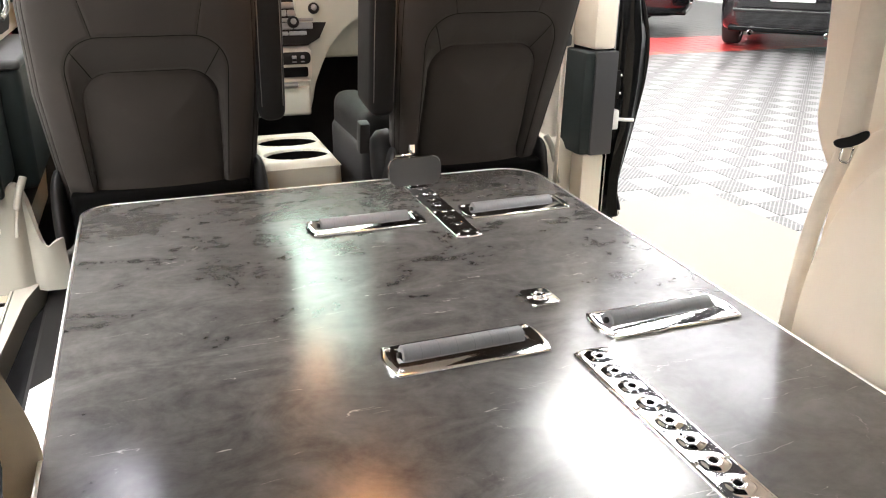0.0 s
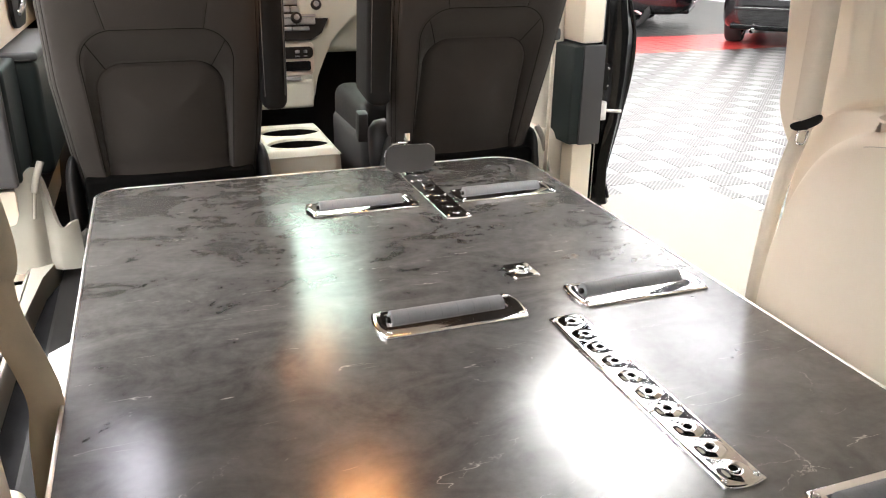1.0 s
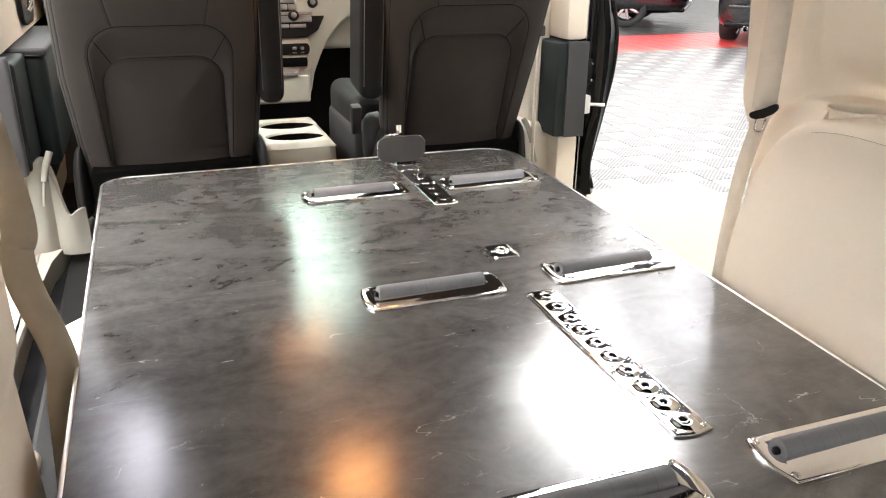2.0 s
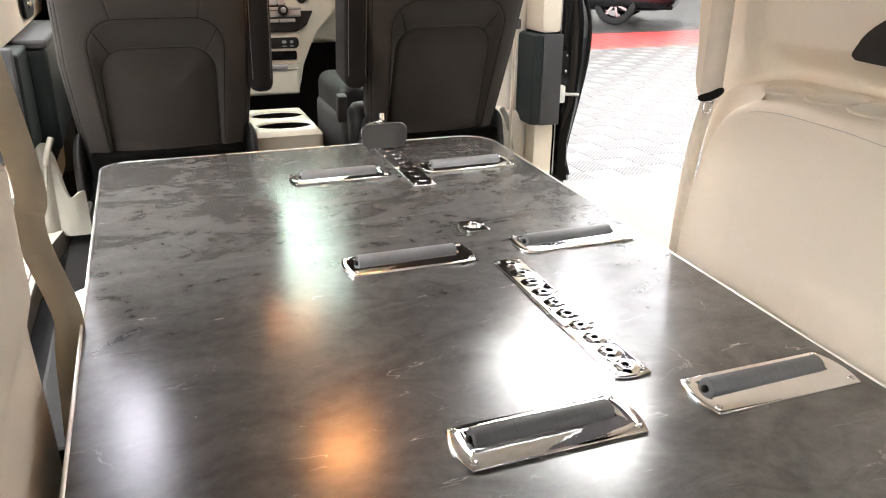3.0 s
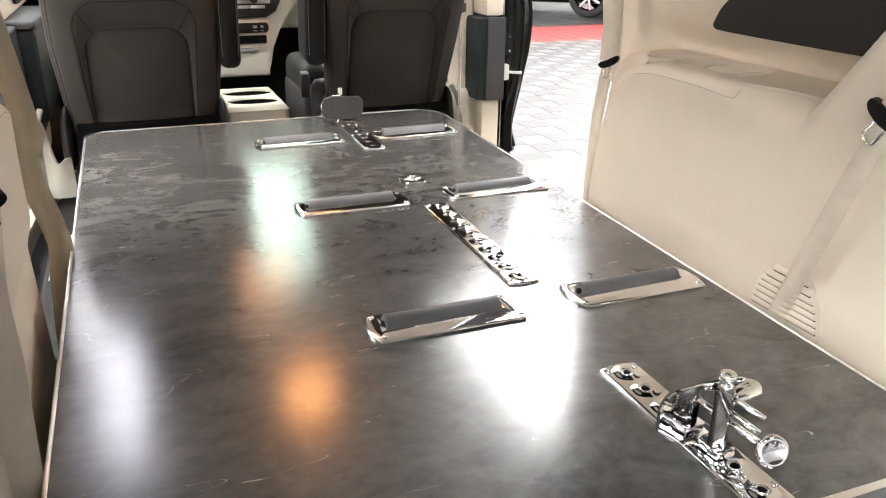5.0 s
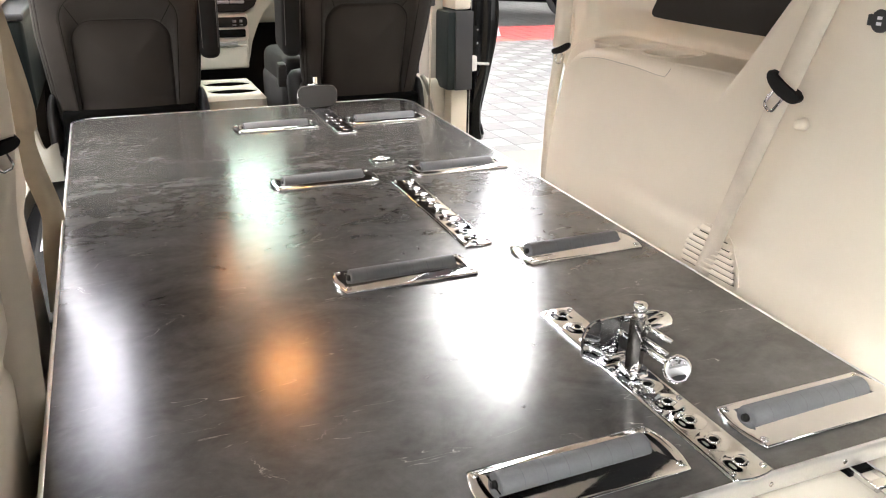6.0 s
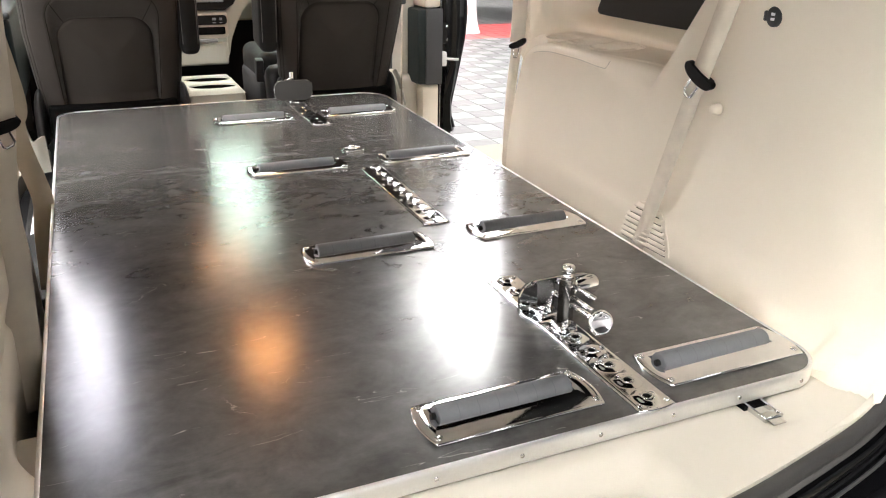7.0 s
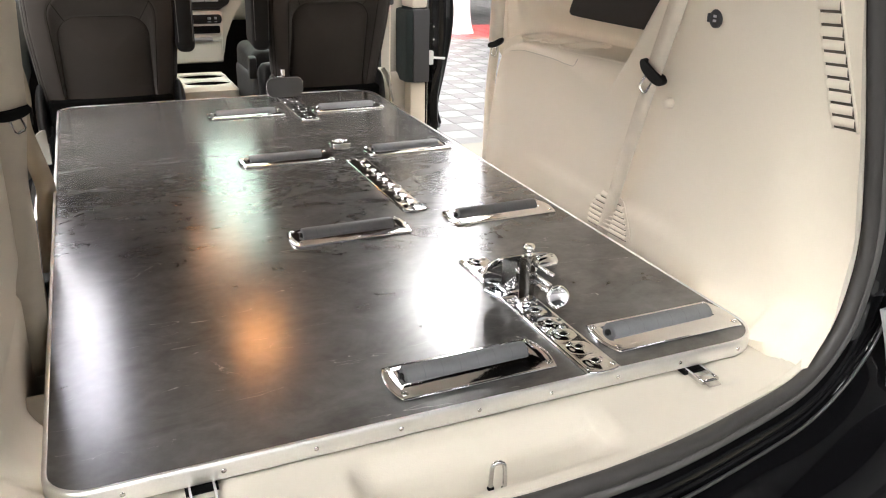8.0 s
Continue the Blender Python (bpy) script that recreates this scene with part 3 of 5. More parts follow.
for side in (1, -1):
    # dark quarter window
    w = x_plate("quarter_window", [(p.x, p.y) for p in curve_points([(0.58, 1.157, 0), (0.80, 1.157, 0), (1.0, 1.159, 0), (1.028, 1.163, 0), (1.033, 1.170, 0), (1.025, 1.184, 0), (1.005, 1.210, 0), (0.96, 1.240, 0), (0.90, 1.256, 0), (0.80, 1.266, 0), (0.58, 1.272, 0)], 5)],
                lambda y, z: 0.776 - 0.10 * max(0.0, z - 1.12), side, 0.006, SHADE, van, "dark blanked quarter window")
    # air grille in the rear pillar
    def gy(zz):
        return -0.033 + 0.172 * (zz - 1.092)
    # The backing sheet is dark, giving the slats their shade in colour.
    grille = part("air_grille", sheet([[(side * (rear_x(gy(zz) + dy, zz) - 0.0012), gy(zz) + dy, zz) for dy in (-0.021, -0.014, -0.007, 0, 0.007, 0.014, 0.021)]
                                       for zz in [1.092 + 0.0185 * i for i in range(14)]], thick=0.001), SLOTSHADE, van, "slotted air grille")
    for i in range(12):
        zz = 1.104 + 0.0195 * i
        rows = []
        for dz, dx in ((-0.0080, 0.0024), (-0.0070, 0.0056), (0.0036, 0.0052), (0.0082, 0.0014)):
            rows.append([(side * (rear_x(gy(zz) + dy, zz + dz) - dx), gy(zz) + dy, zz + dz - 0.05 * dy) for dy in (-0.0195, -0.013, -0.0065, 0, 0.0065, 0.013, 0.0195)])
        part("slat", sheet(rows), CREAM, grille)
    for dy in (-0.0215, 0.0215):
        part("frame", tube([(side * (rear_x(gy(zz) + dy, zz) - 0.001), gy(zz) + dy, zz)
                            for zz in [1.090 + 0.0185 * i for i in range(14)]], 0.0026, 8), CREAM, grille)
    if side < 0:
        continue
    # low louvred grille behind the belt
    low = x_plate("low_grille", [(0.552 + 0.086 * math.cos(radians(a)), 0.716 + 0.096 * math.sin(radians(a))) for a in range(0, 181, 10)],
                  quarter_x, side, 0.0022, CREAM, van, "cream louvred grille low on the trim")
    for i in range(7):
        zz = 0.722 + 0.0125 * i
        hw = 0.076 * math.sqrt(max(0.05, 1 - ((zz - 0.716) / 0.096) ** 2))
        rows = []
        for dz, dx in ((-0.0045, 0.0020), (-0.0035, 0.0085), (0.0005, 0.0080), (0.0062, 0.0020)):
            rows.append([(side * (quarter_x(0.552 + f * hw, zz + dz) - dx), 0.552 + f * hw, zz + dz) for f in (-1, -0.5, 0, 0.5, 1)])
        part("louvre", sheet(rows), CREAM, low)
        # A dark strip below each louvre paints its shade.
        part("slot", x_plate_strip(0.552 - hw, 0.552 + hw, zz - 0.0078, zz - 0.0048, side), SLOTSHADE, low)
# power socket and coat knob on the trim
sock = part("power_socket", cyl(0.0165, 0.0165, 0.012, Matrix.Translation((0.580, 0.245, 1.234)) @ pose(0, 0, 0, 0, -90, 0), 28, bevel=0.002), PLASTIC, van, "round dark socket cap")
for dz in (-0.004, 0.004):
    part("mark", box(0.5672, 0.5678, 0.241, 0.249, 1.234 + dz - 0.0022, 1.234 + dz + 0.0022), PAPER, sock, "pale printed mark")
part("socket_tab", box(0.568, 0.580, 0.259, 0.266, 1.226, 1.242, 0.002), PLASTIC, sock)
part("trim_knob", cyl(0.011, 0.0085, 0.022, Matrix.Translation((0.603, 0.372, 1.056)) @ pose(0, 0, 0, 0, -90, 0), 20, bevel=0.003), CREAM, van, "short cream peg")

# floor pan, headliner, front of the cabin
part("floor_pan", box(-0.86, 0.86, 0.05, 3.75, 0.40, 0.452, 0.004), CARPET, van, "black carpeted cabin floor", smooth=False)
part("floor_tray", box(-0.72, -0.30, 1.30, 2.60, 0.452, 0.475, 0.01), VINYL, van, "black vinyl floor tray", smooth=False)
rows = []
for i in range(25):
    y = 0.12 + 3.10 * i / 24
    rows.append([(0.50 * s, y, 1.70 + 0.03 * math.sin(math.pi * i / 24) - 0.07 * abs(s) ** 4) for s in [k / 10 - 1 for k in range(21)]])
part("headliner", sheet(rows, thick=0.02), HEADLINER, van, "pale cloth headliner")
rows = []
for i in range(13):
    y = 0.06 + 3.20 * i / 12
    rows.append([(0.54 * s, y, 1.76 + 0.03 * math.sin(math.pi * i / 12) - 0.10 * abs(s) ** 5) for s in [k / 10 - 1 for k in range(21)]])
part("roof", sheet(rows, thick=0.03), PAINT, van, "glossy black roof")
d = part("dome_lamp", outline(round_rect(-0.065, 0.135, 2.02, 2.17, 0.02), 1.690, 1.726, 0.003), SILVER, van, "dome lamp housing")
part("lens", outline(round_rect(-0.05, 0.12, 2.035, 2.155, 0.015), 1.682, 1.692, 0.002), AMBER, d, "glowing amber lens")
d = part("map_lamp_console", box(-0.13, 0.17, 2.88, 3.08, 1.625, 1.72, 0.02, 3), HEADLINER, van, "overhead console with two map lamps")
for x in (-0.045, 0.085):
    part("lens", outline(round_rect(x - 0.035, x + 0.035, 2.94, 3.02, 0.015), 1.618, 1.628, 0.002), AMBER_MAP, d, "glowing amber map lamp")
for s in (1, -1):
    part("windscreen_pillar", tube(curve_points([(s * 0.62, 3.18, 1.68), (s * 0.70, 3.5, 1.42), (s * 0.78, 3.93, 1.10)], 8), 0.045, 10), CREAM, van)
    part("outer_quarter", sheet([[(s * xx, y, z) for z, xx in ((0.35, 0.93), (0.6, 0.97), (0.95, 0.98), (1.15, 0.95), (1.5, 0.76), (1.72, 0.54))] for y in (-0.02, 0.4, 0.9, 1.41)], thick=0.02), PAINT, van, "glossy black outer side panel")
    part("front_wing", sheet([[(s * xx, y, z) for z, xx in ((0.35, 0.95), (0.6, 0.98), (0.95, 0.97), (1.08, 0.90))] for y in (3.35, 3.8, 4.3, 4.7)], thick=0.02), PAINT, van, "glossy black front wing")
    part("rocker", box(min(s * 0.80, s * 0.95), max(s * 0.80, s * 0.95), 0.05, 3.4, 0.25, 0.452, 0.02), PAINT, van, "black door sill")
    part("sill_plate", box(min(s * 0.78, s * 0.93), max(s * 0.78, s * 0.93), 1.42, 2.42, 0.452, 0.47, 0.008), CREAM_SILL, van, "cream door sill plate")
part("windscreen", sheet([[(x * (0.62 + 0.15 * k), 3.25 + 0.68 * k - 0.06 * x * x, 1.71 - 0.60 * k) for x in (-1, -0.5, 0, 0.5, 1)] for k in (0, 0.25, 0.5, 0.75, 1)], thick=0.005), TINTED, van, "green tinted windscreen").visible_shadow = False
part("bonnet", sheet([[(x, y, z - 0.03 * (x / 0.9) ** 2) for x in (-0.9, -0.5, 0, 0.5, 0.9)] for y, z in ((3.72, 1.12), (4.2, 1.06), (4.6, 0.96), (4.75, 0.7))], thick=0.02), PAINT, van, "glossy black bonnet")
for x in (-0.86, 0.86):
    for y in (0.55, 3.65):
        wh = empty("wheel", pose(x, y, 0.33))
        wh.parent = van
        part("tyre", lathe([(0.20, -0.10), (0.31, -0.11), (0.33, -0.08), (0.33, 0.08), (0.31, 0.11), (0.20, 0.10)], 32, pose(0, 0, 0, 0, 90, 0)), TYRE, wh)
        part("rim", lathe([(0.02, -0.09), (0.20, -0.095), (0.205, 0.095), (0.02, 0.09)], 24, pose(0, 0, 0, 0, 90, 0)), RIM, wh)

gate = part("tail_gate", sheet([[(x * (1 - 0.12 * k), 0.06 - 1.02 * k, 1.80 + 0.34 * k - 0.06 * (1 - k) * x * x) for x in (-0.64, -0.4, 0, 0.4, 0.64)] for k in (0, 0.25, 0.5, 0.75, 1)], thick=0.05), PAINT, van, "raised black tail gate")
# rear sill, seals and bumper follow one smooth opening line
half = [(0.0, -0.173, 0.690), (0.22, -0.158, 0.690), (0.40, -0.124, 0.690), (0.54, -0.094, 0.700), (0.622, -0.072, 0.740), (0.655, -0.064, 0.81),
        (0.662, -0.060, 0.91), (0.628, -0.060, 1.06), (0.584, -0.058, 1.22), (0.530, -0.040, 1.44), (0.47, 0.02, 1.61), (0.25, 0.09, 1.69), (0.0, 0.10, 1.70)]
right = curve_points(half, 8)
OPEN = [Vector((-p.x, p.y, p.z)) for p in reversed(right)][:-1] + right


def along_opening(profile):
    """Rows of points: each profile point is (outwards, backwards) from the opening line."""
    rows = []
    n = len(OPEN)
    for i, p in enumerate(OPEN):
        d = (OPEN[min(i + 1, n - 1)] - OPEN[max(i - 1, 0)]).normalized()
        back = Vector((0, -1, 0))
        out = d.cross(back)
        if out.dot(p - Vector((0, p.y, 1.15))) < 0:
            out = -out
        out.normalize()
        rows.append([p + out * o + back * b for o, b in profile])
    return rows


def ring_profile(o, b, ro, rb, n=12):
    return [(o + ro * math.cos(2 * math.pi * k / n), b + rb * math.sin(2 * math.pi * k / n)) for k in range(n)]


part("trim_edge", sheet(along_opening([(0.003, -0.014), (0.006, -0.007), (0.009, -0.005), (0.012, -0.007), (0.014, -0.012)])), CREAM_SILL, van, "cream trim lip round the gate opening")
part("gate_seal", sheet(along_opening(ring_profile(0.020, 0.004, 0.015, 0.012)), closed=True), SEAL, van, "dark rubber gate seal")
part("seal_lip", sheet(along_opening(ring_profile(0.043, 0.006, 0.010, 0.005)), closed=True), SEALGREY, van, "grey rubber lip of the gate seal")
part("gate_channel", sheet(along_opening([(0.050, -0.02), (0.060, -0.022), (0.066, 0.006), (0.088, 0.010), (0.094, 0.006), (0.100, 0.014)])), BUMPER, van, "glossy black painted gate channel")
part("channel_bead", sheet(along_opening(ring_profile(0.103, 0.018, 0.003, 0.003, 8)), closed=True), BEAD, van, "thin grey bead")
part("bumper", sheet(along_opening([(0.100, 0.010), (0.112, 0.014), (0.122, 0.034), (0.145, 0.040), (0.175, 0.075), (0.23, 0.115), (0.30, 0.125), (0.42, 0.10)])), BUMPER, van, "glossy black rear bumper and body edge")

for s in (1, -1):
    rows = []
    for i in range(12):
        z = 0.56 + 0.022 * i
        x0 = 0.693 + 0.32 * (0.792 - z)
        rows.append([(s * (x0 + 0.10 * f), -0.128 + 0.07 * f * f - 0.012 * math.sin(math.pi * i / 11), z) for f in (0, 0.08, 0.25, 0.5, 0.75, 1.0)])
    lamp = part("tail_lamp", sheet(rows, thick=0.02), CLEARLENS, van, "clear tail lamp lens at the body corner")
    part("lamp_rim", tube([(r[0][0], r[0][1] - 0.003, r[0][2]) for r in rows], 0.004, 8), CHROME, lamp, "bright rim of the lamp")
# cream rear sill: a gently dished sheet that runs under the deck
rows = []
for i in range(81):
    s = -1 + 2 * i / 80
    x = 0.66 * s
    yb = poly(abs(x), ((0.0, -0.173), (0.11, -0.170), (0.22, -0.158), (0.31, -0.142), (0.40, -0.124), (0.54, -0.094), (0.622, -0.072), (0.66, -0.062))) + 0.002
    row = []
    for j in range(41):
        y = yb + (0.32 - yb) * (j / 40) ** 1.3
        z = 0.690 - 0.002
        dish = (1 - smooth01(abs(x + 0.02) / 0.20, 0.86, 1.0)) * smooth01(y, -0.160 + 0.25 * (x + 0.02) ** 2, -0.108 + 0.25 * (x + 0.02) ** 2) * (1 - smooth01(y, -0.070, -0.018))
        z -= 0.034 * dish
        for cx in (-0.415, 0.415):
            z -= 0.007 * (1 - smooth01(abs(x - cx) / 0.045, 0.7, 1.0)) * (1 - smooth01(abs(y + 0.01) / 0.055, 0.75, 1.0))
        z += 0.03 * smooth01(abs(x), 0.50, 0.66) * (1 - smooth01(y, -0.045, -0.008))
        row.append((x, y, z))
    rows.append(row)
part("rear_sill", sheet(rows, thick=0.012), CREAM_SILL, van, "cream plastic rear sill with a shallow hand recess", angle=60)
hook = part("sill_hook", tube(curve_points([(-0.043, -0.126, 0.650), (-0.043, -0.128, 0.692), (-0.042, -0.129, 0.706), (-0.037, -0.130, 0.711), (-0.031, -0.131, 0.711), (-0.026, -0.132, 0.706), (-0.025, -0.133, 0.692), (-0.025, -0.135, 0.650)], 5), 0.0032, 12), STEEL, van, "bent steel hook wire")
for x, y in ((-0.043, -0.1275), (-0.025, -0.1345)):
    part("hook_hole", cyl(0.0052, 0.0052, 0.0012, Matrix.Translation((x, y, 0.6690)), 16), HOLE, hook, "dark hole round the wire")
for s in (1, -1):
    cx = s * 0.405
    bar = bmesh.new()
    for dx in (-0.0155, 0.0155):
        box(cx + dx - 0.002, cx + dx + 0.002, -0.042, 0.012, 0.684, 0.693, 0.0008, 1, bm=bar)
    box(cx - 0.0175, cx + 0.0175, -0.046, -0.042, 0.684, 0.693, 0.0008, 1, bm=bar)
    loop = part("tie_loop", bar, STEEL, van, "flat steel tie-down bracket")
    part("loop_plate", box(cx - 0.0125, cx + 0.0125, -0.058, -0.030, 0.6895, 0.6925, 0.001, 2, None, Matrix.Translation((0, -0.03, 0.69)) @ pose(0, 0, 0, 9, 0, 0) @ Matrix.Translation((0, 0.03, -0.69))), STEEL, loop, "flat steel end plate")
    part("anchor_slot", box(cx - 0.021, cx + 0.021, -0.007, 0.012, 0.6825, 0.6895), HOLE, loop, "dark slot of the anchor")


# ---- front doors, middle pillars and dash ----
for s in (1, -1):
    door = empty("front_door", pose(0, 0, 0), label="front door seen from inside, cream with a dark armrest band", category="car door")
    def bx(x0, x1, *r, **k):
        return box(min(s * x0, s * x1), max(s * x0, s * x1), *r, **k)
    part("lower_panel", bx(0.845 if s > 0 else 0.79, 0.921, 2.43, 3.72, 0.47, 0.728, bevel=0.012), CREAM, door, "cream lower door panel")
    if s > 0:
        part("armrest", bx(0.815, 0.918, 2.405, 3.70, 0.732, 1.045, bevel=0.014), TEAL, door, "dark vinyl armrest band")
        part("end_cap", bx(0.848, 0.923, 2.396, 2.42, 0.733, 1.047, bevel=0.004), DOORGREY, door, "dark grey end cap of the band")
        part("upper_panel", bx(0.845, 0.919, 2.41, 3.72, 1.050, 1.26, bevel=0.014), CREAM, door, "cream upper door panel")
    else:
        part("end_cap", bx(0.775, 0.935, 2.396, 2.425, 0.742, 1.062, bevel=0.010, seg=3), DOORGREY, door, "dark grey end cap of the band")
        part("band", bx(0.768, 0.935, 2.427, 2.66, 0.744, 1.040, bevel=0.014, seg=3), TEAL, door, "dark vinyl band")
        ab = part("armrest_box", bx(0.716, 0.90, 2.664, 3.30, 0.70, 1.028, bevel=0.026, seg=4), TEAL, door, "dark vinyl armrest box")
        part("lid", bx(0.712, 0.90, 2.658, 3.30, 1.024, 1.050, bevel=0.011, seg=3), PLASTIC, ab, "stitched grey armrest lid")
        part("stitching", tube([(s * 0.73, 2.6575, 1.030), (s * 0.88, 2.6575, 1.030)], 0.0014, 6), STITCH, ab)
        part("lower_fold", bx(0.755, 0.89, 2.66, 3.00, 0.62, 0.72, bevel=0.03, seg=3), VINYL, ab)
        part("upper_panel", bx(0.802, 0.94, 2.44, 3.72, 1.052, 1.26, bevel=0.014), CREAM, door, "cream upper door panel")
    part("window_frame", bx(0.845, 0.93, 2.52, 2.60, 1.26, 1.66, bevel=0.012), CREAM, door, "cream window post")
    part("shut_face", sheet([[(s * (0.920 + 1.42 * w * f), 2.440 + 0.012 * math.sin(f * 9), z) for f in (0, 0.12, 0.3, 0.42, 0.6, 0.8, 0.93, 1.0)]
                             for z, w in ((0.515, 0.060), (0.56, 0.048), (0.66, 0.046), (0.80, 0.076), (0.95, 0.094), (1.08, 0.094), (1.2, 0.066), (1.4, 0.04), (1.62, 0.02))], thick=0.02), SHUT, door, "glossy black shut face of the door")
    part("door_seal", tube(curve_points([(s * 1.000, 2.438, 0.53), (s * 0.980, 2.436, 0.62), (s * 1.012, 2.436, 0.78), (s * 1.044, 2.436, 0.95), (s * 1.044, 2.436, 1.08), (s * 1.006, 2.436, 1.21)], 6), 0.006, 10), VINYL, door, "black rubber door seal")
    part("outer_skin", bx(0.985, 1.0, 2.47, 3.38, 0.45, 1.1, bevel=0.006), PAINT, door, "glossy black outer skin")
    la = part("latch", bx(0.924, 0.949, 2.405, 2.446, 0.806, 0.868, bevel=0.008), LATCHW, door, "white plastic latch with a peg")
    part("peg", tube([(s * 0.94, 2.418, 0.838), (s * 0.98, 2.412, 0.834), (s * 1.004, 2.412, 0.832)], 0.0055, 10), LATCHW, la)
    # An added steel line draws the highlight along the painted edge.
    part("shut_highlight", tube(curve_points([(s * 0.926, 2.4265, 0.53), (s * 0.926, 2.4265, 0.75), (s * 0.926, 2.4265, 1.06), (s * 0.926, 2.4265, 1.30)], 6), 0.0022, 8), STEEL, door, "thin steel line standing for the highlight on the shut face edge")
    part("striker_plate", box(min(s * 0.936, s * 0.972), max(s * 0.936, s * 0.972), 2.4235, 2.430, 0.900, 0.985, 0.003), VINYL, door, "black latch plate")
    for z, w in ((0.575, 0.006), (0.655, 0.0075), (0.755, 0.006), (0.915, 0.005), (0.970, 0.005), (1.145, 0.006)):
        part("bolt", lathe([(w, 0.0), (w, 0.002), (w * 0.6, 0.004), (0.0003, 0.0042)], 12, Matrix.Translation((s * 0.954, 2.4265 if 0.9 > z or z > 1 else 2.4235, z)) @ pose(0, 0, 0, 90, 0, 0)), STEEL, door)
    for z in (0.60, 0.70, 1.03, 1.10):
        part("bolt", cyl(0.008, 0.007, 0.006, Matrix.Translation((s * 0.944, 2.436, z)) @ pose(0, 0, 0, 90, 0, 0), 12), STEEL, door)
    part("door_handle", outline(round_rect(-0.07, 0.07, -0.045, 0.045, 0.03), 0, 0.012, 0.004), VINYL, door, "dark door pull cup", m=Matrix.Translation((s * (0.838 if s > 0 else 0.798), 2.85 if s > 0 else 3.06, 1.135 if s > 0 else 1.15)) @ Matrix.Diagonal((1, 1 if s > 0 else 1.9, 1 if s > 0 else 1.5, 1)) @ pose(0, 0, 0, 90, 0, 90 if s < 0 else -90))
    part("switch_panel", box(min(s * 0.81, s * 0.86), max(s * 0.81, s * 0.86), 2.62 if s > 0 else 2.90, 2.74 if s > 0 else 3.05, 1.044, 1.056, 0.003), PLASTIC if s > 0 else SILVER, door, "window switch panel")
    if s < 0:
        part("lever", tube(curve_points([(-0.79, 3.02, 1.12), (-0.775, 3.06, 1.15), (-0.785, 3.10, 1.19)], 5), 0.011, 10), STEEL, door, "chrome door lever")
    pil = empty("middle_pillar", pose(0, 0, 0), label="cream middle pillar foot trim with seat belt anchor", category="pillar trim")
    if s > 0:
        part("pillar_foot", bx(0.735, 0.86, 2.49, 2.70, 0.452, 0.765, bevel=0.05, seg=4), LINING, pil, "rounded cream pillar foot, coloured as in shade")
    else:
        # hollow foot with a horned rim, open to the cabin
        rows = []
        for i in range(29):
            k = i / 28
            row = []
            for j in range(41):
                x = 0.86 - 0.20 * j / 40
                top = 0.705 + 0.075 * math.exp(-((x - 0.752) / 0.036) ** 2) - 0.02 * math.exp(-((x - 0.697) / 0.016) ** 2) - 0.075 * smooth01(0.725 - x, 0, 0.035)
                y = 2.455 - 0.035 * (1 - k) - 0.03 * math.exp(-((x - 0.69) / 0.03) ** 2) * k + 0.02 * math.exp(-((x - 0.735) / 0.02) ** 2)
                row.append((-(x - 0.012 * (1 - k) * (x < 0.7)), y, 0.50 + (top - 0.50) * k))
            rows.append(row)
        part("pillar_foot", sheet(rows, thick=0.012), PILLAR, pil, "hollow cream pillar foot flaring to the sill, coloured as in shade", angle=70)
    if s > 0:
        # The post takes the darker beige too, for the shade it stands in.
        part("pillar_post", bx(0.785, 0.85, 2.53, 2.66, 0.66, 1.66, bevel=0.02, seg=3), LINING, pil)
    step = [(0.778, 1.44), (0.770, 2.05), (0.750, 2.33), (0.705, 2.53), (0.66, 2.64), (0.66, 2.72), (0.80, 2.74), (0.80, 1.44)]
    part("sill_step", outline([(s * x, y) for x, y in (step if s < 0 else reversed(step))], 0.452, 0.515, 0.015, seg=3), PILLAR, pil, "cream sill edge, curved round the floor tray, coloured as in shade")
    if s > 0:
        part("belt_webbing", ribbon([(s * 0.735, 2.40, 0.60), (s * 0.737, 2.40, 0.85), (s * 0.742, 2.40, 1.10), (s * 0.76, 2.45, 1.55)], 0.045, 0.0025, (0.25, 1, 0)), WEBBING, pil, "beige belt webbing")
    if s > 0:
        part("belt_guide", box(min(s * 0.722, s * 0.748), max(s * 0.722, s * 0.748), 2.370, 2.405, 1.07, 1.105, 0.008), PLASTIC, pil, "black belt guide")
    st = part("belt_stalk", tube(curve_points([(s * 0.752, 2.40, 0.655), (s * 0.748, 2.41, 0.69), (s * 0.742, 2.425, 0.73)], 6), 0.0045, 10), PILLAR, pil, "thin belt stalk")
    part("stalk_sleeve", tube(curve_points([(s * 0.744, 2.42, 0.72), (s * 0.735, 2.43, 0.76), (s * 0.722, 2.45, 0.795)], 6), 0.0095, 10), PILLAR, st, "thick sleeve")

dash = empty("dashboard", pose(0, 0, 0), label="cream and black dashboard with silver climate controls", category="dashboard")
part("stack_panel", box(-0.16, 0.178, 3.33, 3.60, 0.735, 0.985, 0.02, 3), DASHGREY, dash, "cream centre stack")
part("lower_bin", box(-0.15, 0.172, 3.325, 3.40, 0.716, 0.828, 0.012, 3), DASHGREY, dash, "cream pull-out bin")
part("bin_pull", box(0.02, 0.125, 3.314, 3.335, 0.826, 0.842, 0.005, 3), SILVER, dash, "thin chrome bin pull")
part("stack_bezel", outline(round_rect(-0.125, 0.180, -0.062, 0.062, 0.018), 0, 0.006, 0.004, seg=3), LINING, dash, "raised bezel round the ports", m=Matrix.Translation((0, 3.331, 0.908)) @ pose(0, 0, 0, 90, 0, 0))
